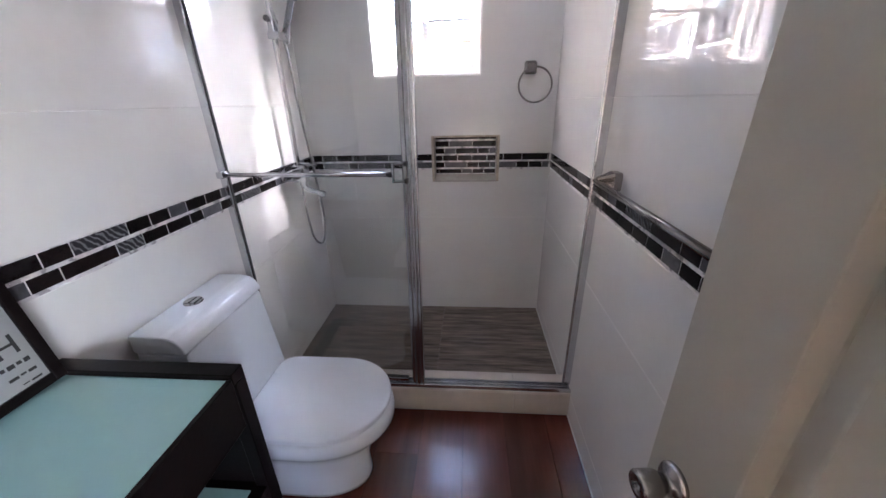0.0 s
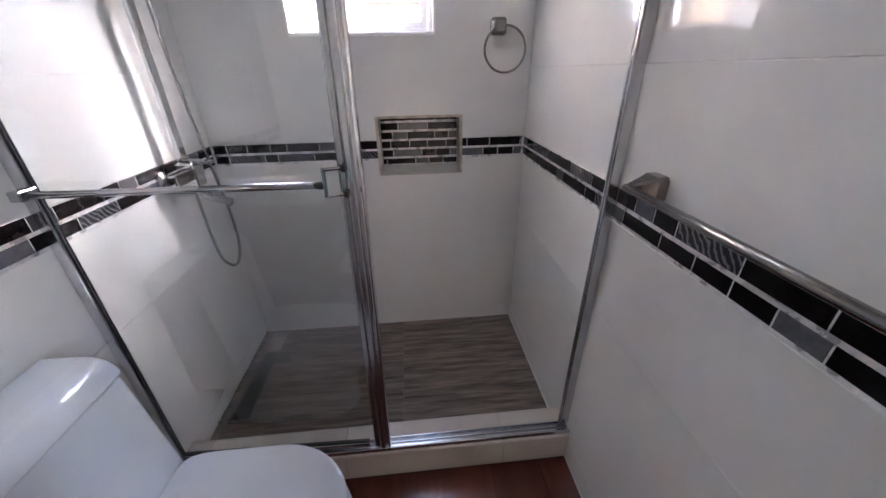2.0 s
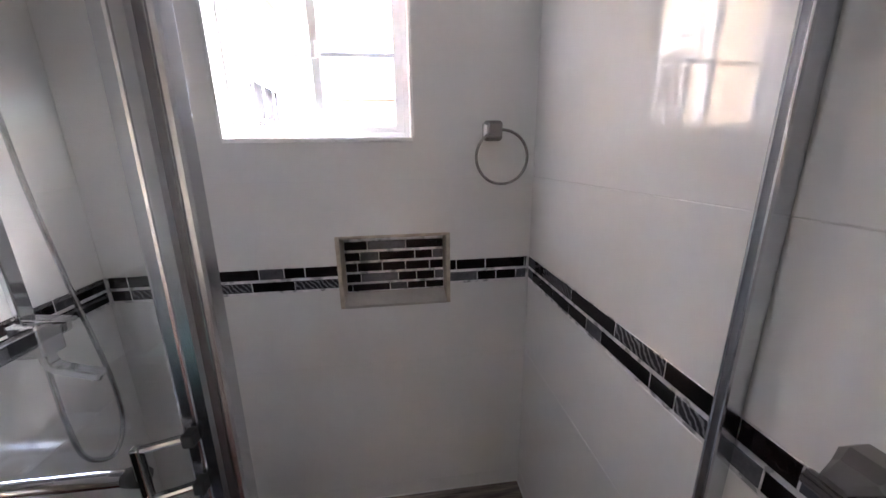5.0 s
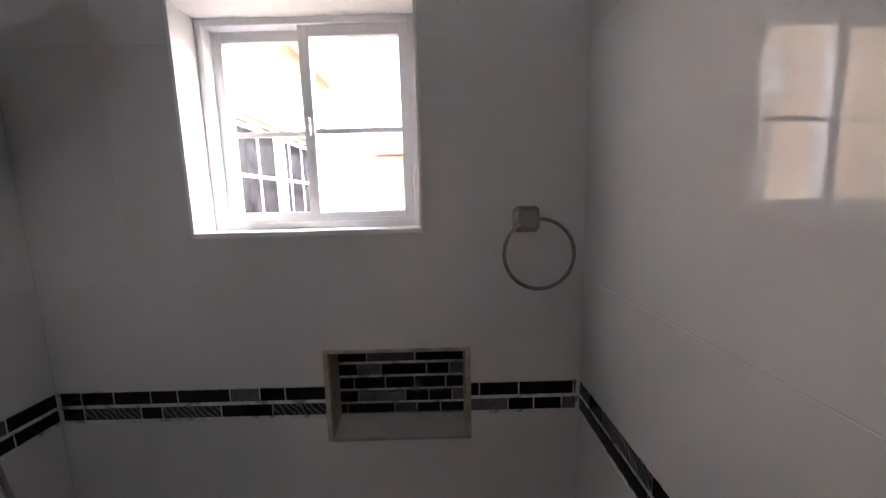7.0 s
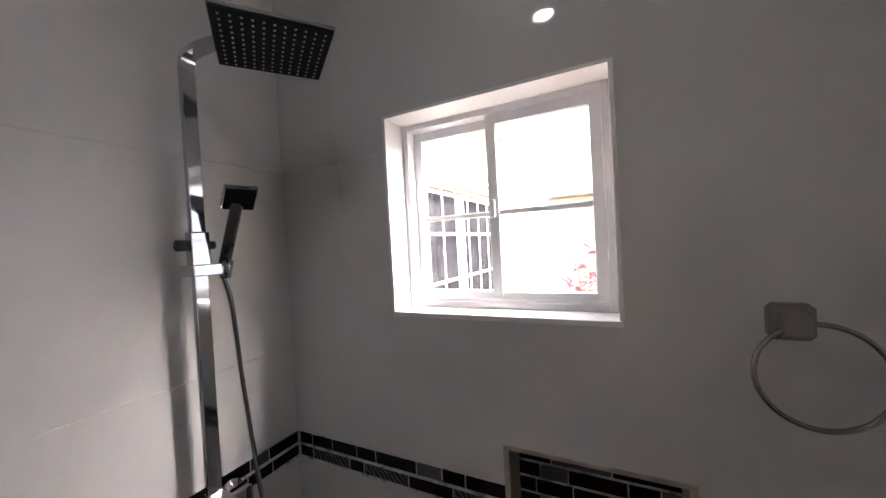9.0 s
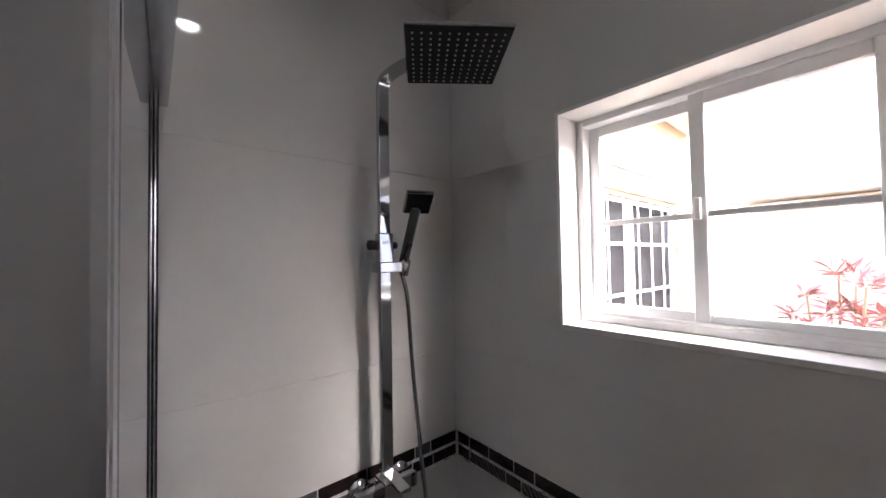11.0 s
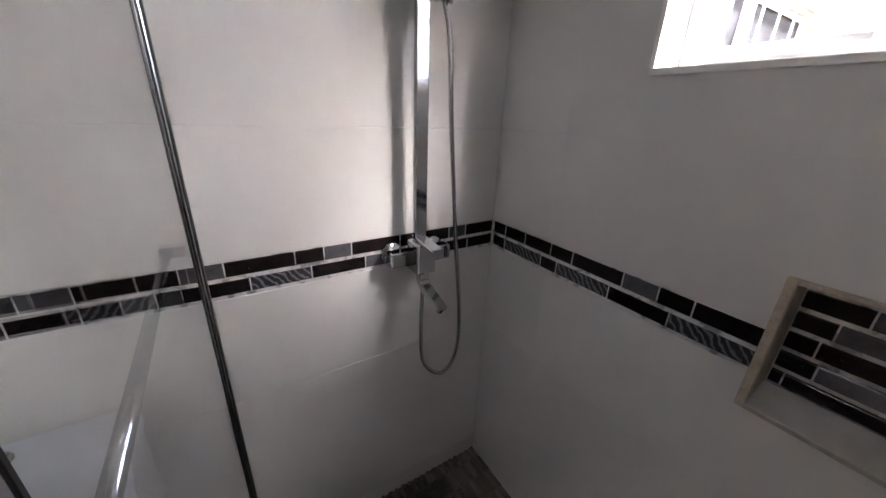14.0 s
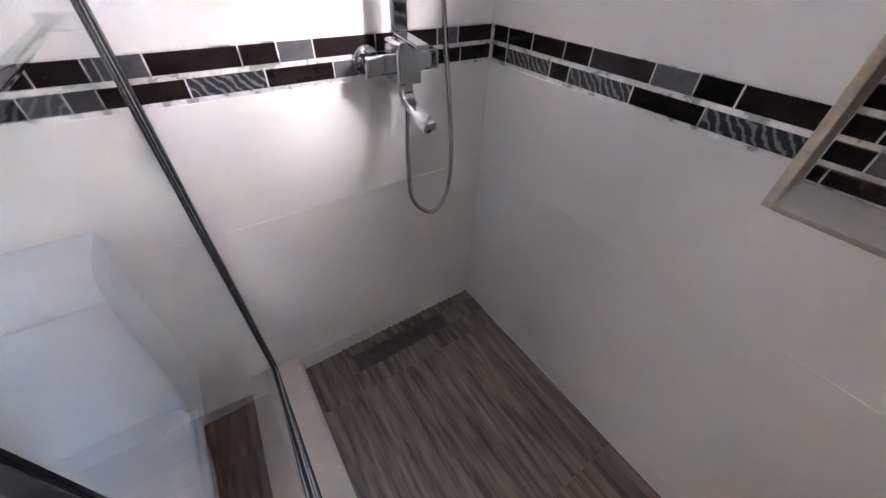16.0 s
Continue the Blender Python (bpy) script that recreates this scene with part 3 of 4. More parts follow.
# mixer
mixer = part("mixer", add_box(box((L + 0.026, 1.640, 1.034), (L + 0.066, 1.834, 1.078), 0.006), (RX - 0.022, RY - 0.030, 1.018), (RX + 0.045, RY + 0.030, 1.108), 0.006), M_CHROME, column, "chrome square bath mixer")
for yy in (1.668, 1.806):
    flange = loft([[(L + d, yy + r * math.cos(k * math.pi / 14), 1.057 + r * math.sin(k * math.pi / 14)) for k in range(28)] for d, r in ((0.001, 0.034), (0.006, 0.034), (0.011, 0.030), (0.013, 0.020), (0.030, 0.019))])
    part("wall_flange", flange, M_CHROME, mixer, smooth=True)
part("lever", box((-0.02, -0.017, -0.005), (0.095, 0.017, 0.006), 0.003, Matrix.Translation((RX + 0.005, RY, 1.114)) @ Matrix.Rotation(radians(6), 4, "Y")), M_CHROME, mixer)
spout_pts = spline([(RX + 0.022, RY - 0.002, 1.035), (RX + 0.024, RY - 0.002, 1.000), (RX + 0.034, RY - 0.001, 0.981), (RX + 0.062, RY, 0.968), (RX + 0.126, RY + 0.002, 0.946)], 5)
rings = []
for i, p in enumerate(spout_pts):
    d = (spout_pts[min(i + 1, len(spout_pts) - 1)] - spout_pts[max(i - 1, 0)]).normalized()
    u = Vector((0, 1, 0)).cross(d).normalized()
    rings.append([p + 0.016 * a * Vector((0, 1, 0)) + 0.011 * b * u for a, b in ((-1, -0.7), (-0.8, -1), (0.8, -1), (1, -0.7), (1, 0.7), (0.8, 1), (-0.8, 1), (-1, 0.7))])
part("spout", loft(rings), M_CHROME, mixer)
part("aerator", rod((RX + 0.116, RY + 0.002, 0.944), (RX + 0.113, RY + 0.002, 0.934), 0.010), M_PLASTIC_BLACK, mixer, smooth=True)
part("outlet", rod((RX - 0.004, RY + 0.016, 1.02), (RX - 0.004, RY + 0.016, 0.99), 0.010), M_CHROME, mixer, smooth=True)
hose = [hand_m @ Vector((0, 0, -0.03)), (RX + 0.022, RY + 0.064, 1.60), (RX + 0.020, RY + 0.080, 1.40), (RX + 0.032, RY + 0.100, 1.12), (RX + 0.044, RY + 0.122, 0.85), (RX + 0.042, RY + 0.116, 0.70),
        (RX + 0.032, RY + 0.070, 0.632), (RX + 0.016, RY + 0.012, 0.685), (RX + 0.004, RY + 0.006, 0.80), (RX - 0.004, RY + 0.014, 0.93), (RX - 0.004, RY + 0.016, 0.995)]
part("hose", tube(spline(hose, 12), 0.0065), M_CHROME, column, smooth=True)

# ---- towel ring and towel bar ----
ring = thing("towel_ring", "brushed nickel towel ring on the tiled wall", "towel ring")


def faceted_post(center, normal, size, depth, tip):
    """A square wall plate that tapers to a small flat end."""
    n = Vector(normal)
    s = Vector((0, 0, 1)).cross(n)
    up = Vector((0, 0, 1))
    rings = []
    for k, w in ((0.0, size), (0.35, size), (0.62, size * 0.72), (1.0, tip)):
        c = Vector(center) + n * depth * k
        b = 0.72
        rings.append([c + w * (a * s + e * up) for a, e in ((-1, -b), (-b, -1), (b, -1), (1, -b), (1, b), (b, 1), (-b, 1), (-1, b))])
    return loft(rings)


mount = part("mount", faceted_post((0.306, B - 0.0005, 1.560), (0, -1, 0), 0.033, 0.044, 0.020), M_NICKEL, ring)
ring_pts = [(0.331 + 0.088 * math.sin(a), B - 0.038 - 0.006 * (1 - math.cos(a)), 1.474 + 0.088 * math.cos(a)) for a in (2 * math.pi * k / 48 for k in range(48))]
part("ring", tube(ring_pts, 0.0048, 10, True), M_NICKEL, ring, smooth=True)
towel_bar = thing("towel_bar", "brushed nickel towel bar on the tiled wall", "towel bar")
TBX, TBZ = 0.395, 1.152
for yy in (1.047, 0.452):
    part("mount", faceted_post((R - 0.0005, yy, TBZ + 0.004), (-1, 0, 0), 0.029, 0.068, 0.012), M_NICKEL, towel_bar)
part("bar", rod((TBX, 0.430, TBZ), (TBX, 1.069, TBZ), 0.0095), M_NICKEL, towel_bar, smooth=True)

# ---- toilet ----
toilet = thing("toilet", "white ceramic one-piece toilet with closed lid", "toilet", at=(0, 0, 0))
TY = 0.836


def oval(cx, cy, z, front, back, half, n=40, square=2.6):
    """A D-shaped outline: round to the front (+x), squarer behind."""
    out = []
    for k in range(n):
        a = 2 * math.pi * k / n
        c, s = math.cos(a), math.sin(a)
        e = 2.0 / (2.05 if c > 0 else square)
        rx = front if c > 0 else back
        out.append((cx + rx * math.copysign(abs(c) ** e, c), cy + half * math.copysign(abs(s) ** e, s), z))
    return out


bowl = loft([oval(-0.62, TY, 0.0, 0.205, 0.35, 0.112, square=5), oval(-0.62, TY, 0.02, 0.210, 0.355, 0.116, square=5), oval(-0.62, TY, 0.10, 0.205, 0.36, 0.112, square=5),
             oval(-0.61, TY, 0.19, 0.215, 0.37, 0.122, square=5), oval(-0.595, TY, 0.255, 0.245, 0.385, 0.150, square=4), oval(-0.583, TY, 0.300, 0.272, 0.395, 0.182, square=4),
             oval(-0.58, TY, 0.328, 0.284, 0.40, 0.196, square=4), oval(-0.58, TY, 0.352, 0.288, 0.40, 0.202, square=4), oval(-0.58, TY, 0.372, 0.286, 0.40, 0.201, square=4), oval(-0.58, TY, 0.380, 0.276, 0.395, 0.193, square=4)])
part("bowl", bowl, M_CERAMIC, toilet, smooth=True)


def tank_ring(z, xf, hw, xb=L + 0.006, r=0.035):
    out = []
    for cx, cy, a0 in ((xf - r, TY + hw - r, 0), (xb + 0.012, TY + hw - 0.012, 90), (xb + 0.012, TY - hw + 0.012, 180), (xf - r, TY - hw + r, 270)):
        rr = r if a0 in (0, 270) else 0.012
        for k in range(6):
            a = radians(a0 + 90 * k / 5)
            out.append((cx + rr * math.cos(a), cy + rr * math.sin(a), z))
    return out


def slices(profile_xz, hw, edge):
    """A cross-section in xz carried along y, with softened ends."""
    cx = sum(p[0] for p in profile_xz) / len(profile_xz)
    cz = sum(p[1] for p in profile_xz) / len(profile_xz)
    rings = []
    for y, inset in ((-hw, edge), (-hw + edge * 0.35, edge * 0.35), (-hw + edge, 0.0), (hw - edge, 0.0), (hw - edge * 0.35, edge * 0.35), (hw, edge)):
        ring = []
        for x, z in profile_xz:
            d = Vector((x - cx, z - cz))
            k = max(0.0, 1 - inset / max(d.length, 0.01))
            ring.append((cx + d.x * k, TY + y, cz + d.y * k))
        rings.append(ring)
    return loft(rings)


def rounded(points, r, n=4):
    """Rounds the corners of a closed xz outline."""
    out = []
    for i, p in enumerate(points):
        p, a, b = Vector(p), Vector(points[i - 1]), Vector(points[(i + 1) % len(points)])
        k = min(r, (a - p).length * 0.45, (b - p).length * 0.45)
        p0, p1 = p + (a - p).normalized() * k, p + (b - p).normalized() * k
        for j in range(n + 1):
            t = j / n
            out.append(tuple(p0 * (1 - t) ** 2 + p * 2 * t * (1 - t) + p1 * t * t))
    return out


XB = L + 0.006
tank_outline = rounded([(XB, 0.30), (-0.785, 0.30), (-0.797, 0.42), (-0.832, 0.747), (XB, 0.747)], 0.006)
tank_ob = part("tank", slices(tank_outline, 0.192, 0.010), M_CERAMIC, toilet, smooth=False)
lid_outline = rounded([(XB, 0.751), (-0.8285, 0.749), (-0.828, 0.757), (-0.833, 0.774), (-0.846, 0.793), (-0.866, 0.806), (-0.892, 0.8105), (XB, 0.8105)], 0.008)
tank_lid = part("tank_lid", slices(lid_outline, 0.198, 0.006), M_CERAMIC, toilet, smooth=False)
for ob in (tank_ob, tank_lid):
    for p in ob.data.polygons:
        p.use_smooth = len(p.vertices) == 4 and min(p.vertices) >= 0
    ob.data.set_sharp_from_angle(angle=radians(28))
button = part("flush_button", rod((-0.932, TY - 0.006, 0.8095), (-0.932, TY - 0.006, 0.815), 0.030, 0.027, 28), M_CHROME, toilet, "chrome dual flush button")
part("button_half", box((-0.950, TY - 0.026, 0.8145), (-0.933, TY + 0.014, 0.8175), 0.002), M_CHROME, button)
part("button_half", box((-0.931, TY - 0.026, 0.8145), (-0.914, TY + 0.014, 0.8175), 0.002), M_CHROME, button)
SX = -0.525


def seat_ring(z, d):
    return oval(SX, TY, z, 0.222 + d, 0.272 + d, 0.200 + d, n=56, square=9)


seat_ob = part("seat", loft([seat_ring(0.381, -0.018), seat_ring(0.384, -0.014), seat_ring(0.394, -0.014), seat_ring(0.3965, -0.018)]), M_SEAT, toilet, smooth=True)
lid_ob = part("lid", loft([seat_ring(0.4025, -0.002), seat_ring(0.4035, 0.0), seat_ring(0.4165, 0.0), seat_ring(0.4192, -0.001), seat_ring(0.4206, -0.004), seat_ring(0.421, -0.009), seat_ring(0.4212, -0.03)]), M_SEAT, toilet, smooth=True)
for ob in (seat_ob, lid_ob):
    ob.data.set_sharp_from_angle(angle=radians(50))
for s in (-1, 1):
    part("hinge", rod((-0.792, TY + s * 0.075 - 0.02, 0.408), (-0.792, TY + s * 0.075 + 0.02, 0.408), 0.011), M_SEAT, lid_ob, smooth=True)

# ---- console table ----
table = thing("console_table", "espresso wood console with pale aqua glass top", "table")
T0, T1, TA, TB, TZ = L + 0.006, -0.538, -0.335, 0.490, 0.862
for lo, hi in (((T0, TB - 0.040, TZ - 0.030), (T1, TB, TZ)), ((T0, TA, TZ - 0.030), (T1, TA + 0.040, TZ))):
    part("top_rail", box(lo, hi, 0.002), M_ESPRESSO, table)
for lo, hi in (((T0, TA + 0.0405, TZ - 0.030), (T0 + 0.03, TB - 0.0405, TZ)), ((T1 - 0.012, TA + 0.0405, TZ - 0.150), (T1, TB - 0.0405, TZ - 0.010))):
    part("side_rail", box(lo, hi, 0.002), M_ESPRESSO, table)
for xx in (T0, T1 - 0.035):
    for yy in (TA, TB - 0.035):
        part("leg", box((xx, yy, 0.0), (xx + 0.035, yy + 0.035, TZ - 0.0302), 0.002), M_ESPRESSO, table)
part("glass_top", box((T0 + 0.031, TA + 0.041, TZ - 0.019), (T1 - 0.0125, TB - 0.041, TZ - 0.012), 0.001), M_AQUA, table, "pale aqua glass panel")
part("support", box((T0 + 0.03, TA + 0.041, TZ - 0.028), (T1 - 0.0125, TB - 0.041, TZ - 0.0195)), M_ESPRESSO, table)
part("back_panel", box((T0, TA + 0.036, 0.12), (T0 + 0.012, TB - 0.036, TZ - 0.031)), M_ESPRESSO, table)
part("end_panel", box((T0 + 0.036, TB - 0.024, 0.12), (T1 - 0.036, TB - 0.010, TZ - 0.031)), M_ESPRESSO, table)
part("lower_shelf", box((T0 + 0.013, TA + 0.036, 0.468), (T1 - 0.006, TB - 0.0245, 0.486), 0.002), M_ESPRESSO, table)
part("shelf_glass", box((T0 + 0.05, TA + 0.06, 0.4865), (T1 - 0.04, TB - 0.05, 0.491), 0.001), M_AQUA, table)

# framed print on the table, against the wall
print_ob = thing("framed_print", "black-framed white print with dark lettering, on the console", "picture")
PY0, PY1, PZ0, PZ1 = 0.14, 0.440, TZ + 0.001, TZ + 0.27
pm = Matrix.Translation((L + 0.075, 0, PZ0)) @ Matrix.Rotation(radians(-8), 4, "Y") @ Matrix.Translation((0, 0, -PZ0))
bm = bmesh.new()
add_box(bm, (-0.009, PY0, PZ0), (0.009, PY0 + 0.022, PZ1), 0.002, pm)
add_box(bm, (-0.009, PY1 - 0.022, PZ0), (0.009, PY1, PZ1), 0.002, pm)
add_box(bm, (-0.009, PY0 + 0.0215, PZ0), (0.009, PY1 - 0.0215, PZ0 + 0.022), 0.002, pm)
add_box(bm, (-0.009, PY0 + 0.0215, PZ1 - 0.022), (0.009, PY1 - 0.0215, PZ1), 0.002, pm)
part("frame", bm, M_ESPRESSO, print_ob)
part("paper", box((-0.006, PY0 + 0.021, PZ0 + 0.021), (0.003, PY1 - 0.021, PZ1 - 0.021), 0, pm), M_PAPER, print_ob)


def lettering(body, size, m, parent):
    cu = bpy.data.curves.new("lettering", "FONT")
    cu.body, cu.size, cu.extrude, cu.align_x = body, size, 0.0006, "RIGHT"
    cu.materials.append(M_INK)
    ob = new("lettering", cu)
    ob.parent = parent
    ob.matrix_basis = m
    return ob


text_m = Matrix(((0, 0, 1, 0.0038), (1, 0, 0, 0), (0, 1, 0, 0), (0, 0, 0, 1)))
lettering("H", 0.060, pm @ Matrix.Translation((0, PY1 - 0.034, PZ0 + 0.095)) @ text_m, print_ob)
for row, (gap, height, widths) in enumerate(((0.070, 0.009, (0.010, 0.008, 0.012, 0.007, 0.010)), (0.047, 0.006, (0.014, 0.009, 0.016)), (0.028, 0.004, (0.018, 0.011)))):
    y = PY1 - 0.034
    for k, w in enumerate(widths):
        part("text_bar", box((0.003, y - w, PZ0 + gap + 0.002 * (k % 2)), (0.0038, y, PZ0 + gap + height), 0, pm), M_INK, print_ob)
        y -= w + 0.004

# ---- door ----
door = structure(new("door_1"), "open greige panelled door with a nickel knob", "door")
DW, DT, DH = 0.70, 0.038, 2.03
HX, HY, EX, EY = 0.405, -0.335, 0.312, 0.352
ang = math.atan2(EY - HY, EX - HX)
door_m = Matrix.Translation((HX, HY, 0.008)) @ Matrix.Rotation(ang, 4, "Z")
DW = math.hypot(EX - HX, EY - HY)
bm = bmesh.new()
ST = 0.145
for lo, hi in (((0, -DT, 0), (ST, 0, DH)), ((DW - ST, -DT, 0), (DW, 0, DH)), ((ST - 0.001, -DT, 0), (DW - ST + 0.001, 0, 0.22)), ((ST - 0.001, -DT, 0.72), (DW - ST + 0.001, 0, 0.905)), ((ST - 0.001, -DT, DH - 0.13), (DW - ST + 0.001, 0, DH))):
    add_box(bm, lo, hi, 0.0015, door_m)
part("leaf", bm, M_DOOR, door)
for z0, z1 in ((0.22, 0.72), (0.905, DH - 0.13)):
    rings = []
    for inset, dep in ((-0.002, -0.001), (0.002, -0.003), (0.013, -0.021), (0.017, -0.022), (0.050, -0.006), (0.056, -0.004)):
        rings.append([door_m @ Vector(p) for p in ((ST + inset, dep, z0 + inset), (DW - ST - inset, dep, z0 + inset), (DW - ST - inset, dep, z1 - inset), (ST + inset, dep, z1 - inset))])
    front = loft(rings, False)
    front.verts.ensure_lookup_table()
    front.faces.new(front.verts[-4:])
    bmesh.ops.recalc_face_normals(front, faces=front.faces)
    part("panel", front, M_DOOR, door)
    rings = [[door_m @ Vector((x, -DT - d, z)) for x, z in ((ST + i, z0 + i), (DW - ST - i, z0 + i), (DW - ST - i, z1 - i), (ST + i, z1 - i))] for i, d in ((-0.002, -0.004), (0.012, -0.012))]
    part("panel", loft(rings), M_DOOR, door)
KX = DW - 0.062
for s in (1, -1):
    y = 0.0 if s > 0 else -DT
    prof = ((0.0, 0.031), (0.006, 0.031), (0.011, 0.027), (0.015, 0.016), (0.022, 0.0155), (0.030, 0.020), (0.036, 0.0225), (0.062, 0.0235), (0.066, 0.0215), (0.0665, 0.017), (0.0655, 0.009), (0.061, 0.007))
    rings = [[door_m @ Vector((KX + r * math.cos(a), y + s * (0.0005 + d), 0.818 + r * math.sin(a))) for a in (2 * math.pi * k / 28 for k in range(28))] for d, r in prof]
    part("door_knob", loft(rings), M_NICKEL, door, "brushed nickel round knob", smooth=True)
frame_d = structure(new("door_frame_1"), "painted door lining round the doorway", "door frame")
for lo, hi in (((DOOR_X0 - 0.0, F - 0.12, 0), (DOOR_X0 + 0.02, F + 0.004, DOOR_H)), ((DOOR_X1 - 0.006, F - 0.12, 0), (DOOR_X1, F + 0.004, DOOR_H)), ((DOOR_X0 + 0.02, F - 0.12, DOOR_H - 0.02), (DOOR_X1 - 0.006, F + 0.004, DOOR_H))):
    part("lining", box(lo, hi, 0.001), M_DOOR, frame_d)

# ---- downlight ----
dl = thing("ceiling_downlight", "lit round recessed ceiling downlight with white rim", "ceiling light", at=(0, 0, 0))
rings = [[(DOWNLIGHT[0] + r * math.cos(a), DOWNLIGHT[1] + r * math.sin(a), z) for a in (2 * math.pi * k / 32 for k in range(32))] for r, z in ((0.070, CEIL - 0.0005), (0.070, CEIL - 0.008), (0.066, CEIL - 0.012), (0.047, CEIL - 0.010), (0.041, CEIL - 0.002))]
part("rim", loft(rings, False), M_REVEAL, dl, smooth=True)
part("diffuser", rod((DOWNLIGHT[0], DOWNLIGHT[1], CEIL - 0.004), (DOWNLIGHT[0], DOWNLIGHT[1], CEIL - 0.0005), 0.039, sides=32), M_LAMP, dl)

# ---- drain ----
drain = thing("linear_drain", "dark steel linear shower drain along the wall", "drain")
D0, D1, DY0, DY1 = -0.945, -0.872, 1.458, 1.868
part("frame", add_box(add_box(add_box(box((D0, DY0, SHOWER_Z - 0.004), (D0 + 0.004, DY1, SHOWER_Z + 0.002)), (D1 - 0.004, DY0, SHOWER_Z - 0.004), (D1, DY1, SHOWER_Z + 0.002)),
     (D0 + 0.004, DY0, SHOWER_Z - 0.004), (D1 - 0.004, DY0 + 0.004, SHOWER_Z + 0.002)), (D0 + 0.004, DY1 - 0.004, SHOWER_Z - 0.004), (D1 - 0.004, DY1, SHOWER_Z + 0.002)), M_STEEL, drain)
part("pit", box((D0 + 0.004, DY0 + 0.004, SHOWER_Z - 0.0075), (D1 - 0.004, DY1 - 0.004, SHOWER_Z - 0.006)), M_PIT, drain)
bm = bmesh.new()
for i in range(6):
    x = D0 + 0.006 + i * 0.0117
    add_box(bm, (x, DY0 + 0.0042, SHOWER_Z - 0.002), (x + 0.0055, DY1 - 0.0042, SHOWER_Z + 0.001))
for j in range(33):
    y = DY0 + 0.006 + j * 0.0122
    add_box(bm, (D0 + 0.0042, y, SHOWER_Z - 0.003), (D1 - 0.0042, y + 0.006, SHOWER_Z + 0.0005))
part("grate", bm, M_STEEL, drain)

# ---- outside ----
structure(mesh_object("ground", box((-400, B + 0.16, -0.4), (400, 800, -0.3)), M_YARD), "warm buff paved yard", "ground")
wing = thing("house_wing", "white plastered house wing with a barred window", "house")
wx = -1.22
WW = (3.38, 5.22, 1.05, 2.18)
bm = bmesh.new()
for lo, hi in (((wx - 0.2, B + 0.165, -0.3), (wx, WW[0], 3.0)), ((wx - 0.2, WW[1], -0.3), (wx, 5.6, 3.0)), ((wx - 0.2, WW[0], -0.3), (wx, WW[1], WW[2])), ((wx - 0.2, WW[0], WW[3]), (wx, WW[1], 3.0))):
    add_box(bm, lo, hi)
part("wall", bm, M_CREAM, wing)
part("eave", box((wx - 0.3, B + 0.30, 3.0), (wx + 0.55, 5.7, 3.12), 0.01), M_YELLOW, wing)
for z0, z1, d in ((2.22, 2.27, 0.05), (2.30, 2.34, 0.08), (2.37, 2.44, 0.13)):
    part("moulding", box((wx - 0.05, 3.28, z0), (wx + d, 5.20, z1), 0.006), M_BAR, wing)
wf = part("window", box((wx - 0.10, 4.20, WW[2]), (wx - 0.05, 4.30, WW[3]), 0.002), M_PVC, wing)
for a in (WW[0], WW[1] - 0.05):
    part("window_frame", box((wx - 0.10, a, WW[2]), (wx - 0.05, a + 0.05, WW[3]), 0.002), M_PVC, wf)
for a, b in ((WW[0] + 0.05, 4.20), (4.30, WW[1] - 0.05)):
    part("pane", box((wx - 0.085, a, WW[2]), (wx - 0.075, b, WW[3])), M_DARKPANE, wf)
grille = part("grille", box((wx - 0.012, WW[0] - 0.03, WW[3] - 0.05), (wx + 0.004, WW[1] + 0.03, WW[3] - 0.025)), M_BAR, wing)
for z in (1.08, 1.42, 1.80):
    part("rail", box((wx + 0.0042, WW[0] - 0.03, z), (wx + 0.018, WW[1] + 0.03, z + 0.022)), M_BAR, grille)
for k in range(7):
    y = WW[0] + 0.04 + k * 0.26
    part("bar", box((wx + 0.0185, y, WW[2]), (wx + 0.030, y + 0.014, WW[3]), 0.002), M_BAR, grille)
neighbour = thing("neighbour_house", "peach plastered neighbour house behind the yard", "house")
part("wall", box((-0.95, 7.0, -0.3), (3.4, 7.3, 2.34)), M_PEACH, neighbour)
part("eave", box((-1.15, 6.75, 2.36), (3.28, 7.6, 2.46), 0.01), M_PLASTER, neighbour)
# added block beside the yard; dims the sky mirrored in the left wall
sky_block_house = thing("sky_block_house", "low white plastered house added to block the low sky", "house")
part("wall", box((3.6, 3.8, -0.3), (8.0, 10.0, 2.95)), M_PLASTER, sky_block_house)
part("roof", loft([[(3.3, 3.5, 2.95), (8.3, 3.5, 2.95), (8.3, 10.3, 2.95), (3.3, 10.3, 2.95)], [(3.3, 3.5, 3.03), (8.3, 3.5, 3.03), (8.3, 10.3, 3.03), (3.3, 10.3, 3.03)], [(5.6, 5.6, 3.7), (6.0, 5.6, 3.7), (6.0, 8.2, 3.7), (5.6, 8.2, 3.7)]]), M_PEACH, sky_block_house)
boundary = tagged(mesh_object("boundary_wall", box((-8, 9.5, -0.3), (8, 9.7, 1.9), 0.01), M_PLASTER), "white plastered boundary wall of the yard", "wall", kind="structure")
plant = thing("red_leaf_shrub", "shrub with red leaves and pale stems", "shrub")
rng = random.Random(5)
bm = bmesh.new()
tips = []
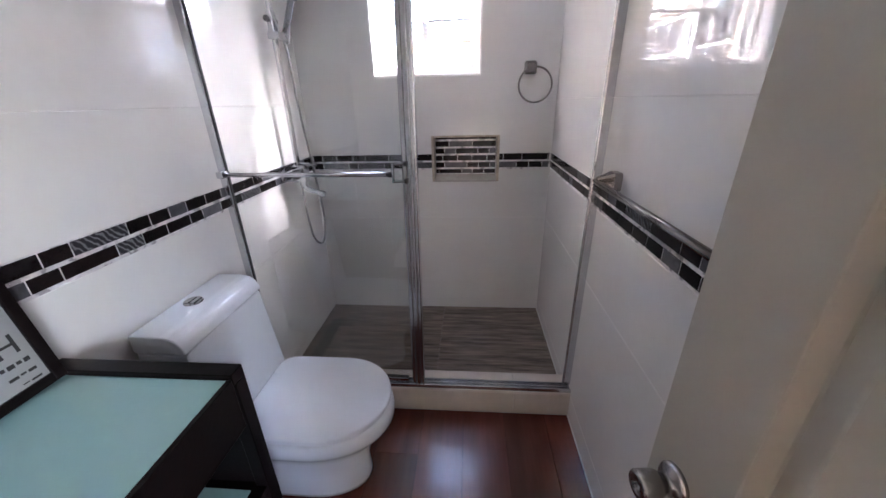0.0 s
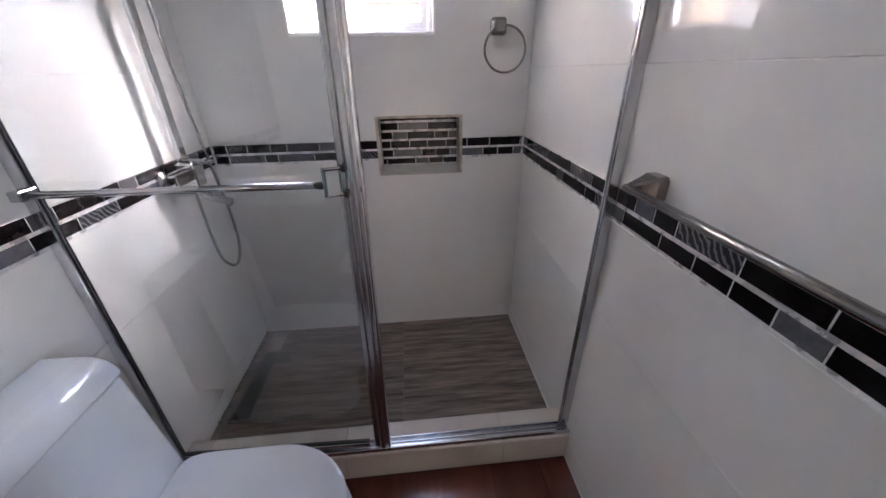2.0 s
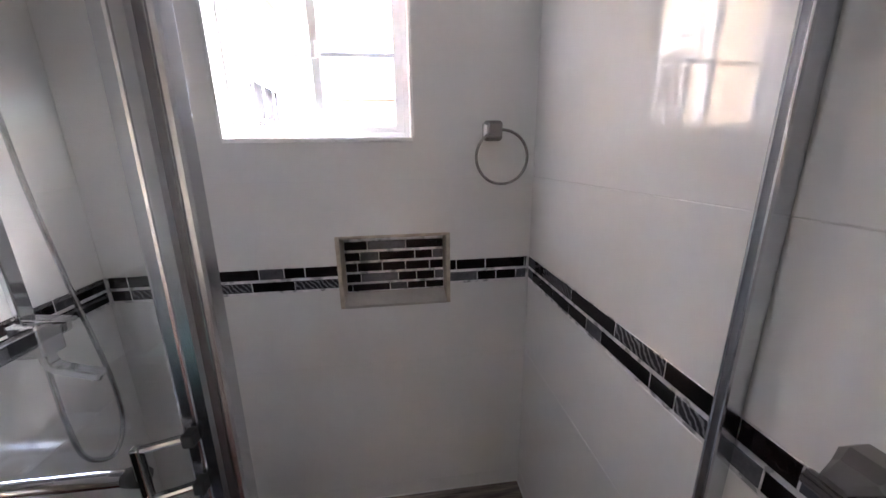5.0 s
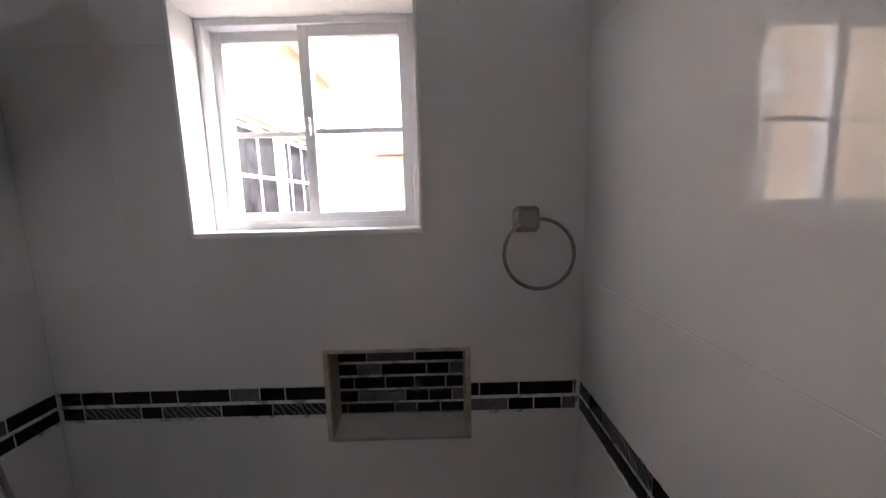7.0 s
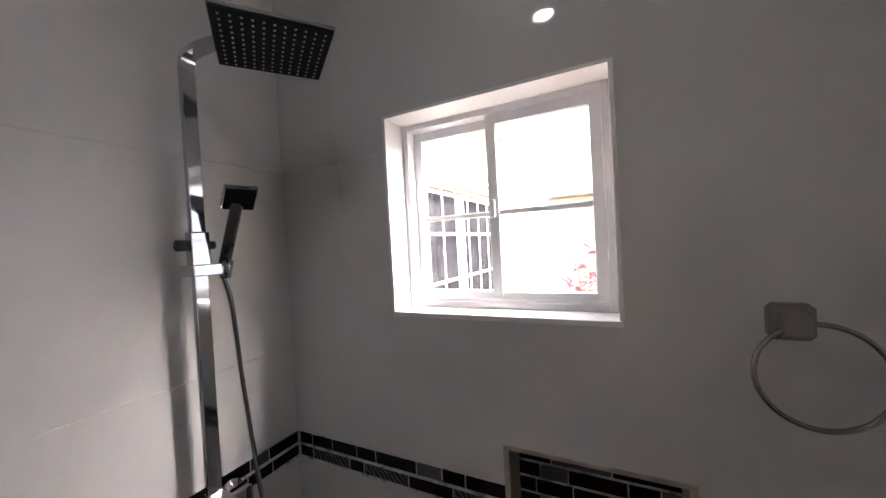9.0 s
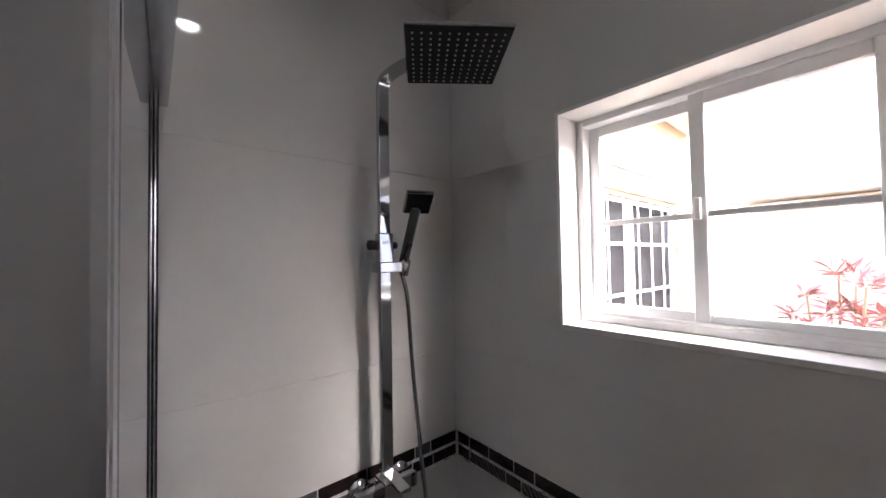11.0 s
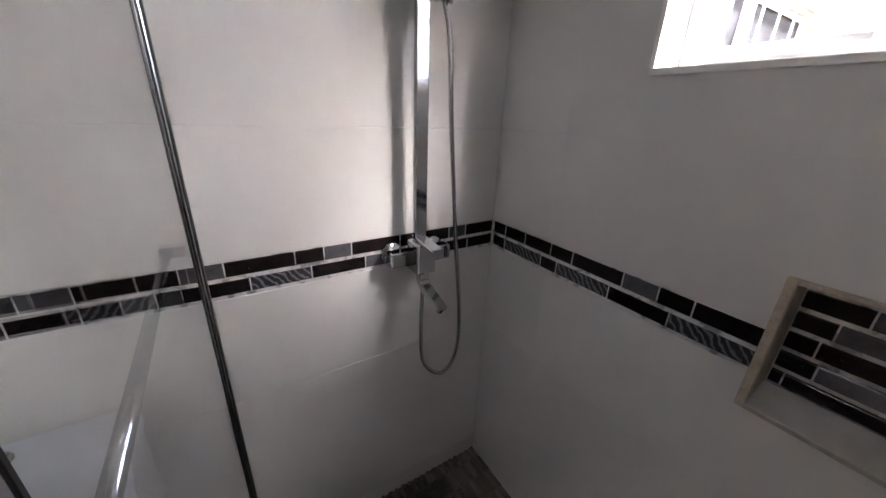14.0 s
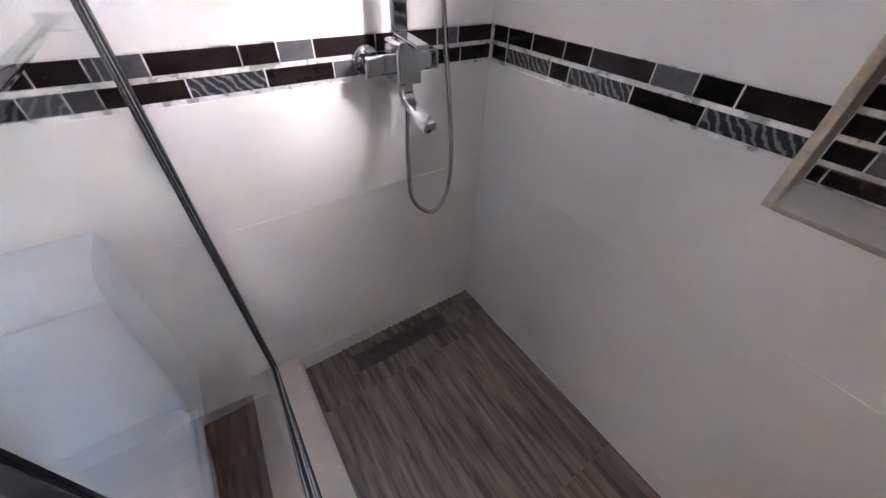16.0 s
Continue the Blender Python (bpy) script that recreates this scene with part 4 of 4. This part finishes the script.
for k in range(7):
    a = 2 * math.pi * k / 7 + rng.uniform(-0.3, 0.3)
    r = rng.uniform(0.10, 0.26)
    p0 = Vector((-0.17 + 0.03 * math.cos(a), 4.6 + 0.03 * math.sin(a), -0.3))
    p1 = Vector((-0.17 + 0.5 * r * math.cos(a), 4.6 + 0.5 * r * math.sin(a), 0.6))
    p2 = Vector((-0.17 + r * math.cos(a), 4.6 + r * math.sin(a), rng.uniform(1.25, 1.6)))
    add_rod(bm, p0, p1, 0.016, 0.012, 7)
    add_rod(bm, p1, p2, 0.012, 0.006, 7)
    tips += [p2, p1.lerp(p2, 0.75), p1.lerp(p2, 0.5)]
part("stems", bm, M_STEM, plant)
bm = bmesh.new()
for tip in tips:
    for k in range(16):
        a, e = rng.uniform(0, 6.28), rng.uniform(-0.2, 1.1)
        d = Vector((math.cos(a) * math.cos(e), math.sin(a) * math.cos(e), math.sin(e)))
        s = d.cross(Vector((0, 0, 1))).normalized() * rng.uniform(0.014, 0.022)
        ln = rng.uniform(0.10, 0.19)
        b0 = tip + Vector((rng.uniform(-1, 1), rng.uniform(-1, 1), rng.uniform(-1, 1))) * 0.03
        vs = [bm.verts.new(p) for p in (b0, b0 + d * ln * 0.5 + s, b0 + d * ln - Vector((0, 0, 0.02)), b0 + d * ln * 0.5 - s)]
        bm.faces.new(vs)
tagged(part("leaves", bm, M_LEAF, plant), kind="stuff")

# ---- tiles and mosaic ----


def cut(rects, hole):
    """Splits rectangles (u0, u1, v0, v1) round a hole."""
    a0, a1, b0, b1 = hole
    out = []
    for u0, u1, v0, v1 in rects:
        if a1 <= u0 or a0 >= u1 or b1 <= v0 or b0 >= v1:
            out.append((u0, u1, v0, v1))
            continue
        if u0 < a0:
            out.append((u0, a0, v0, v1))
        if a1 < u1:
            out.append((a1, u1, v0, v1))
        m0, m1 = max(u0, a0), min(u1, a1)
        if v0 < b0:
            out.append((m0, m1, v0, b0))
        if b1 < v1:
            out.append((m0, m1, b1, v1))
    return out


ROWS_Z = (0.0, 0.112, 0.712, BAND0, BAND1, 1.405, 2.005, 2.605, CEIL)


def tile_wall(parent, m, u0, u1, base, shift, holes=()):
    g = 0.0002
    for k in range(len(ROWS_Z) - 1):
        v0, v1 = ROWS_Z[k], ROWS_Z[k + 1]
        if v0 == BAND0:
            continue
        v0 = max(v0, base)
        if v1 <= v0 + 0.004:
            continue
        rects, u = [], u0
        cuts = [c for c in (u0 + shift + 1.2 * i for i in range(-1, 5)) if u0 + 0.02 < c < u1 - 0.02]
        for e in cuts + [u1]:
            rects.append((u, e, v0, v1))
            u = e
        for a0, b0, c0, d0 in rects:
            bits = [(a0, b0, c0, d0)]
            for hole in holes:
                bits = cut(bits, hole)
            for a, b, c, d in bits:
                if b - a > 0.004 and d - c > 0.004:
                    lo, hi = (g if c == c0 else 0.0), (g if d == d0 else 0.0)
                    piece("wall_tile", parent, M_TILE, m, a, b, c + lo, d - hi, TILE_D, 0.0014 if len(bits) == 1 else 0.00002)


def mosaic_row(parent, m, z0, z1, joints, kinds, lift=0.0):
    """A row of glass strips between the joints; kinds: b black, g grey, s veined."""
    for (a, b), k in zip(zip(joints, joints[1:]), kinds):
        if k == "-":
            continue
        mat = {"b": M_BLACK, "g": M_GREY, "s": M_STRIPE}[k]
        piece("mosaic_tile", parent, mat, m, a + 0.0016, b - 0.0016, z0, z1, 0.009, 0.0012, lift)


def filler(rng, u0, u1, kinds="bbbgbs"):
    joints, out, u = [u0], "", u0
    while u1 - u > 0.03:
        u = min(u1, u + rng.choice((0.075, 0.098, 0.098, 0.148, 0.05)))
        if u1 - u < 0.03:
            u = u1
        joints.append(u)
        out += rng.choice(kinds)
    return joints, out


def band_strip(parent, m, u0, u1):
    ob = new("grout_strip", slab_mesh("grout_strip", u1 - u0, BAND1 - BAND0, 0.0072, 0.001, M_MORTAR))
    ob.parent = parent
    ob.matrix_basis = m @ Matrix.Translation(((u0 + u1) / 2, (BAND0 + BAND1) / 2, 0.0002))


rng = random.Random(11)
T_ROW, B_ROW = (1.0715, 1.1085), (1.0265, 1.0610)
tile_wall(wall_back, WALL_BACK, L, R, SHOWER_Z, 0.255, (WIN, (NICHE[0] - 0.008, NICHE[1] + 0.008, NICHE[2] - 0.008, NICHE[3] + 0.008)))
tile_wall(wall_left, WALL_LEFT, F, B, 0.0, 0.36)
tile_wall(wall_right, WALL_RIGHT, -B, -F, 0.0, 0.85)
for a, b in ((L + 0.001, NICHE[0] - 0.008), (NICHE[1] + 0.008, R - 0.001)):
    band_strip(wall_back, WALL_BACK, a, b)
band_strip(wall_left, WALL_LEFT, F, B - 0.001)
band_strip(wall_right, WALL_RIGHT, -B + 0.001, -F)
E0, E1 = NICHE[0] - 0.009, NICHE[1] + 0.009
mosaic_row(wall_back, WALL_BACK, *T_ROW, (L + 0.009, -0.928, -0.838, -0.735, -0.660, -0.514, -0.431, -0.360, E0), "bbbbbgbb")
mosaic_row(wall_back, WALL_BACK, *B_ROW, (L + 0.009, -0.927, -0.767, -0.708, -0.543, -0.399, E0), "bsbsbs")
mosaic_row(wall_back, WALL_BACK, *T_ROW, (E1, 0.181, 0.291, 0.443, R - 0.009), "bbbg")
mosaic_row(wall_back, WALL_BACK, *B_ROW, (E1, 0.261, 0.333, 0.411, R - 0.009), "gbbg")
j, k = filler(rng, F, 0.455, "bbbbg")
mosaic_row(wall_left, WALL_LEFT, *T_ROW, j + [0.545, 0.614, 0.767, 0.845, 0.920, 0.995, 1.09, 1.178, 1.252, 1.406, 1.478, 1.552, 1.698, 1.772, 1.87, 1.935, B - 0.001], k + "bbsbbgbbgbbgbbbgb")
j, k = filler(rng, F, 0.455, "bbbbg")
mosaic_row(wall_left, WALL_LEFT, *B_ROW, j + [0.502, 0.573, 0.718, 0.803, 0.894, 0.995, 1.058, 1.16, 1.30, 1.443, 1.590, 1.66, 1.76, 1.86, 1.945, B - 0.001], k + "gbbsbbbgbsbgbbbb")
RT = [-B + 0.001, -1.985, -1.91, -1.71, -1.500, -1.343, -1.195, -1.112, -1.038, -0.963, -0.800, -0.655, -0.580]
j, k = filler(rng, RT[-1], -F, "bbsbg")
mosaic_row(wall_right, WALL_RIGHT, *T_ROW, RT + j[1:], "gbsbsbbgbsbb" + k)
RB = [-B + 0.001, -2.00, -1.93, -1.83, -1.72, -1.62, -1.55, -1.375, -1.31, -1.20, -1.151, -1.000, -0.895, -0.804, -0.72, -0.64]
j, k = filler(rng, RB[-1], -F, "bbbbg")
mosaic_row(wall_right, WALL_RIGHT, *B_ROW, RB + j[1:], "gbbbbgbbsgbbbbg" + k)

# mosaic inside the niche
NM = Matrix(((1, 0, 0, 0), (0, 0, -1, NB + 0.006), (0, 1, 0, 0), (0, 0, 0, 1)))
nx0, nx1 = NICHE[0] + 0.005, NICHE[1] - 0.005


def shares(*w):
    out, u, total = [nx0], nx0, sum(w)
    for x in w:
        u += (nx1 - nx0) * x / total
        out.append(u)
    return out


NZ = 0.9735
for i, (w, kinds) in enumerate((((0.02, 0.14, 0.065, 0.07, 0.07), "bbgbb"), ((0.055, 0.14, 0.07, 0.07, 0.035), "bgbbg"), ((0.045, 0.095, 0.09, 0.095, 0.055), "bbbbb"),
                               ((0.06, 0.075, 0.145, 0.072, 0.045), "bgbbg"), ((0.09, 0.15, 0.15), "bgb"), ((0.27, 0.07, 0.04), "bbb"))):
    z0 = NZ + 0.0425 * i - (0.0 if i else 0.0)
    z1 = z0 + (0.031 if 0 < i < 5 else 0.022)
    if i == 0:
        z0, z1 = NZ + 0.006, NZ + 0.031
    mosaic_row(niche, NM, z0, min(z1, NICHE[3] - 0.006), shares(*w), kinds)

# shower floor tiles, with the grain along x
FLOOR_S = Matrix.Translation((0, 0, SHOWER_Z - 0.008))
sx = (L + 0.001, -0.79, -0.19, R - 0.001)
sy = (CURB_Y1 + 0.001, 1.437, 1.743, B - 0.001)
hole = (D0 - 0.001, D1 + 0.001, DY0 - 0.001, DY1 + 0.001)
for i in range(3):
    for jy in range(3):
        for a, b, c, d in cut([(sx[i], sx[i + 1], sy[jy], sy[jy + 1])], hole):
            if b - a > 0.003 and d - c > 0.003:
                piece("floor_tile", shower_floor, M_WOODTILE, FLOOR_S, a + 0.0007, b - 0.0007, c + 0.0007, d - 0.0007, 0.008, 0.0006)
# pale sealant beads where the shower floor meets the walls
for lo, hi in (((R - 0.006, CURB_Y1, SHOWER_Z), (R, B, SHOWER_Z + 0.005)), ((-0.86, B - 0.005, SHOWER_Z), (R - 0.006, B, SHOWER_Z + 0.004))):
    part("sealant_bead", box(lo, hi, 0.001), M_GROUT, shower_floor)
part("sealant_bead", box((R - 0.005, -0.33, 0.0), (R, CURB_Y0 - 0.002, 0.004), 0.001), M_GROUT, floor)
# chipped tile slivers between the drain and the wall
for k in range(22):
    y = 1.44 + 0.028 * k
    w = rng.uniform(0.008, 0.020)
    piece("tile_chip", shower_floor, M_WOODTILE, Matrix.Translation((0, 0, SHOWER_Z)), L + 0.001, L + 0.008 + rng.uniform(0.0, 0.022), y, y + w, rng.uniform(0.003, 0.008), 0.001)

# laminate planks along y
FLOOR_M = Matrix.Translation((0, 0, -0.008))
PW = 0.193
x = -1.8 + 0.022 - PW
k = 0
while x < 1.8:
    y = -3.2 - rng.uniform(0, 1.1)
    while y < CURB_Y0:
        a, b = max(y, -3.2), min(y + 1.2, CURB_Y0)
        if not (x + PW > L - 0.1 and x < R + 0.1):
            b = min(b, F - 0.131)
        if b - a > 0.01:
            piece("plank", floor, M_LAMINATE, FLOOR_M, max(x, -1.8) + 0.0004, min(x + PW, 1.8) - 0.0004, a + 0.0003, b - 0.0003, 0.008, 0.0008)
        y += 1.2
    x = -1.8 + (k + 1) * PW + 0.022 - PW
    k += 1
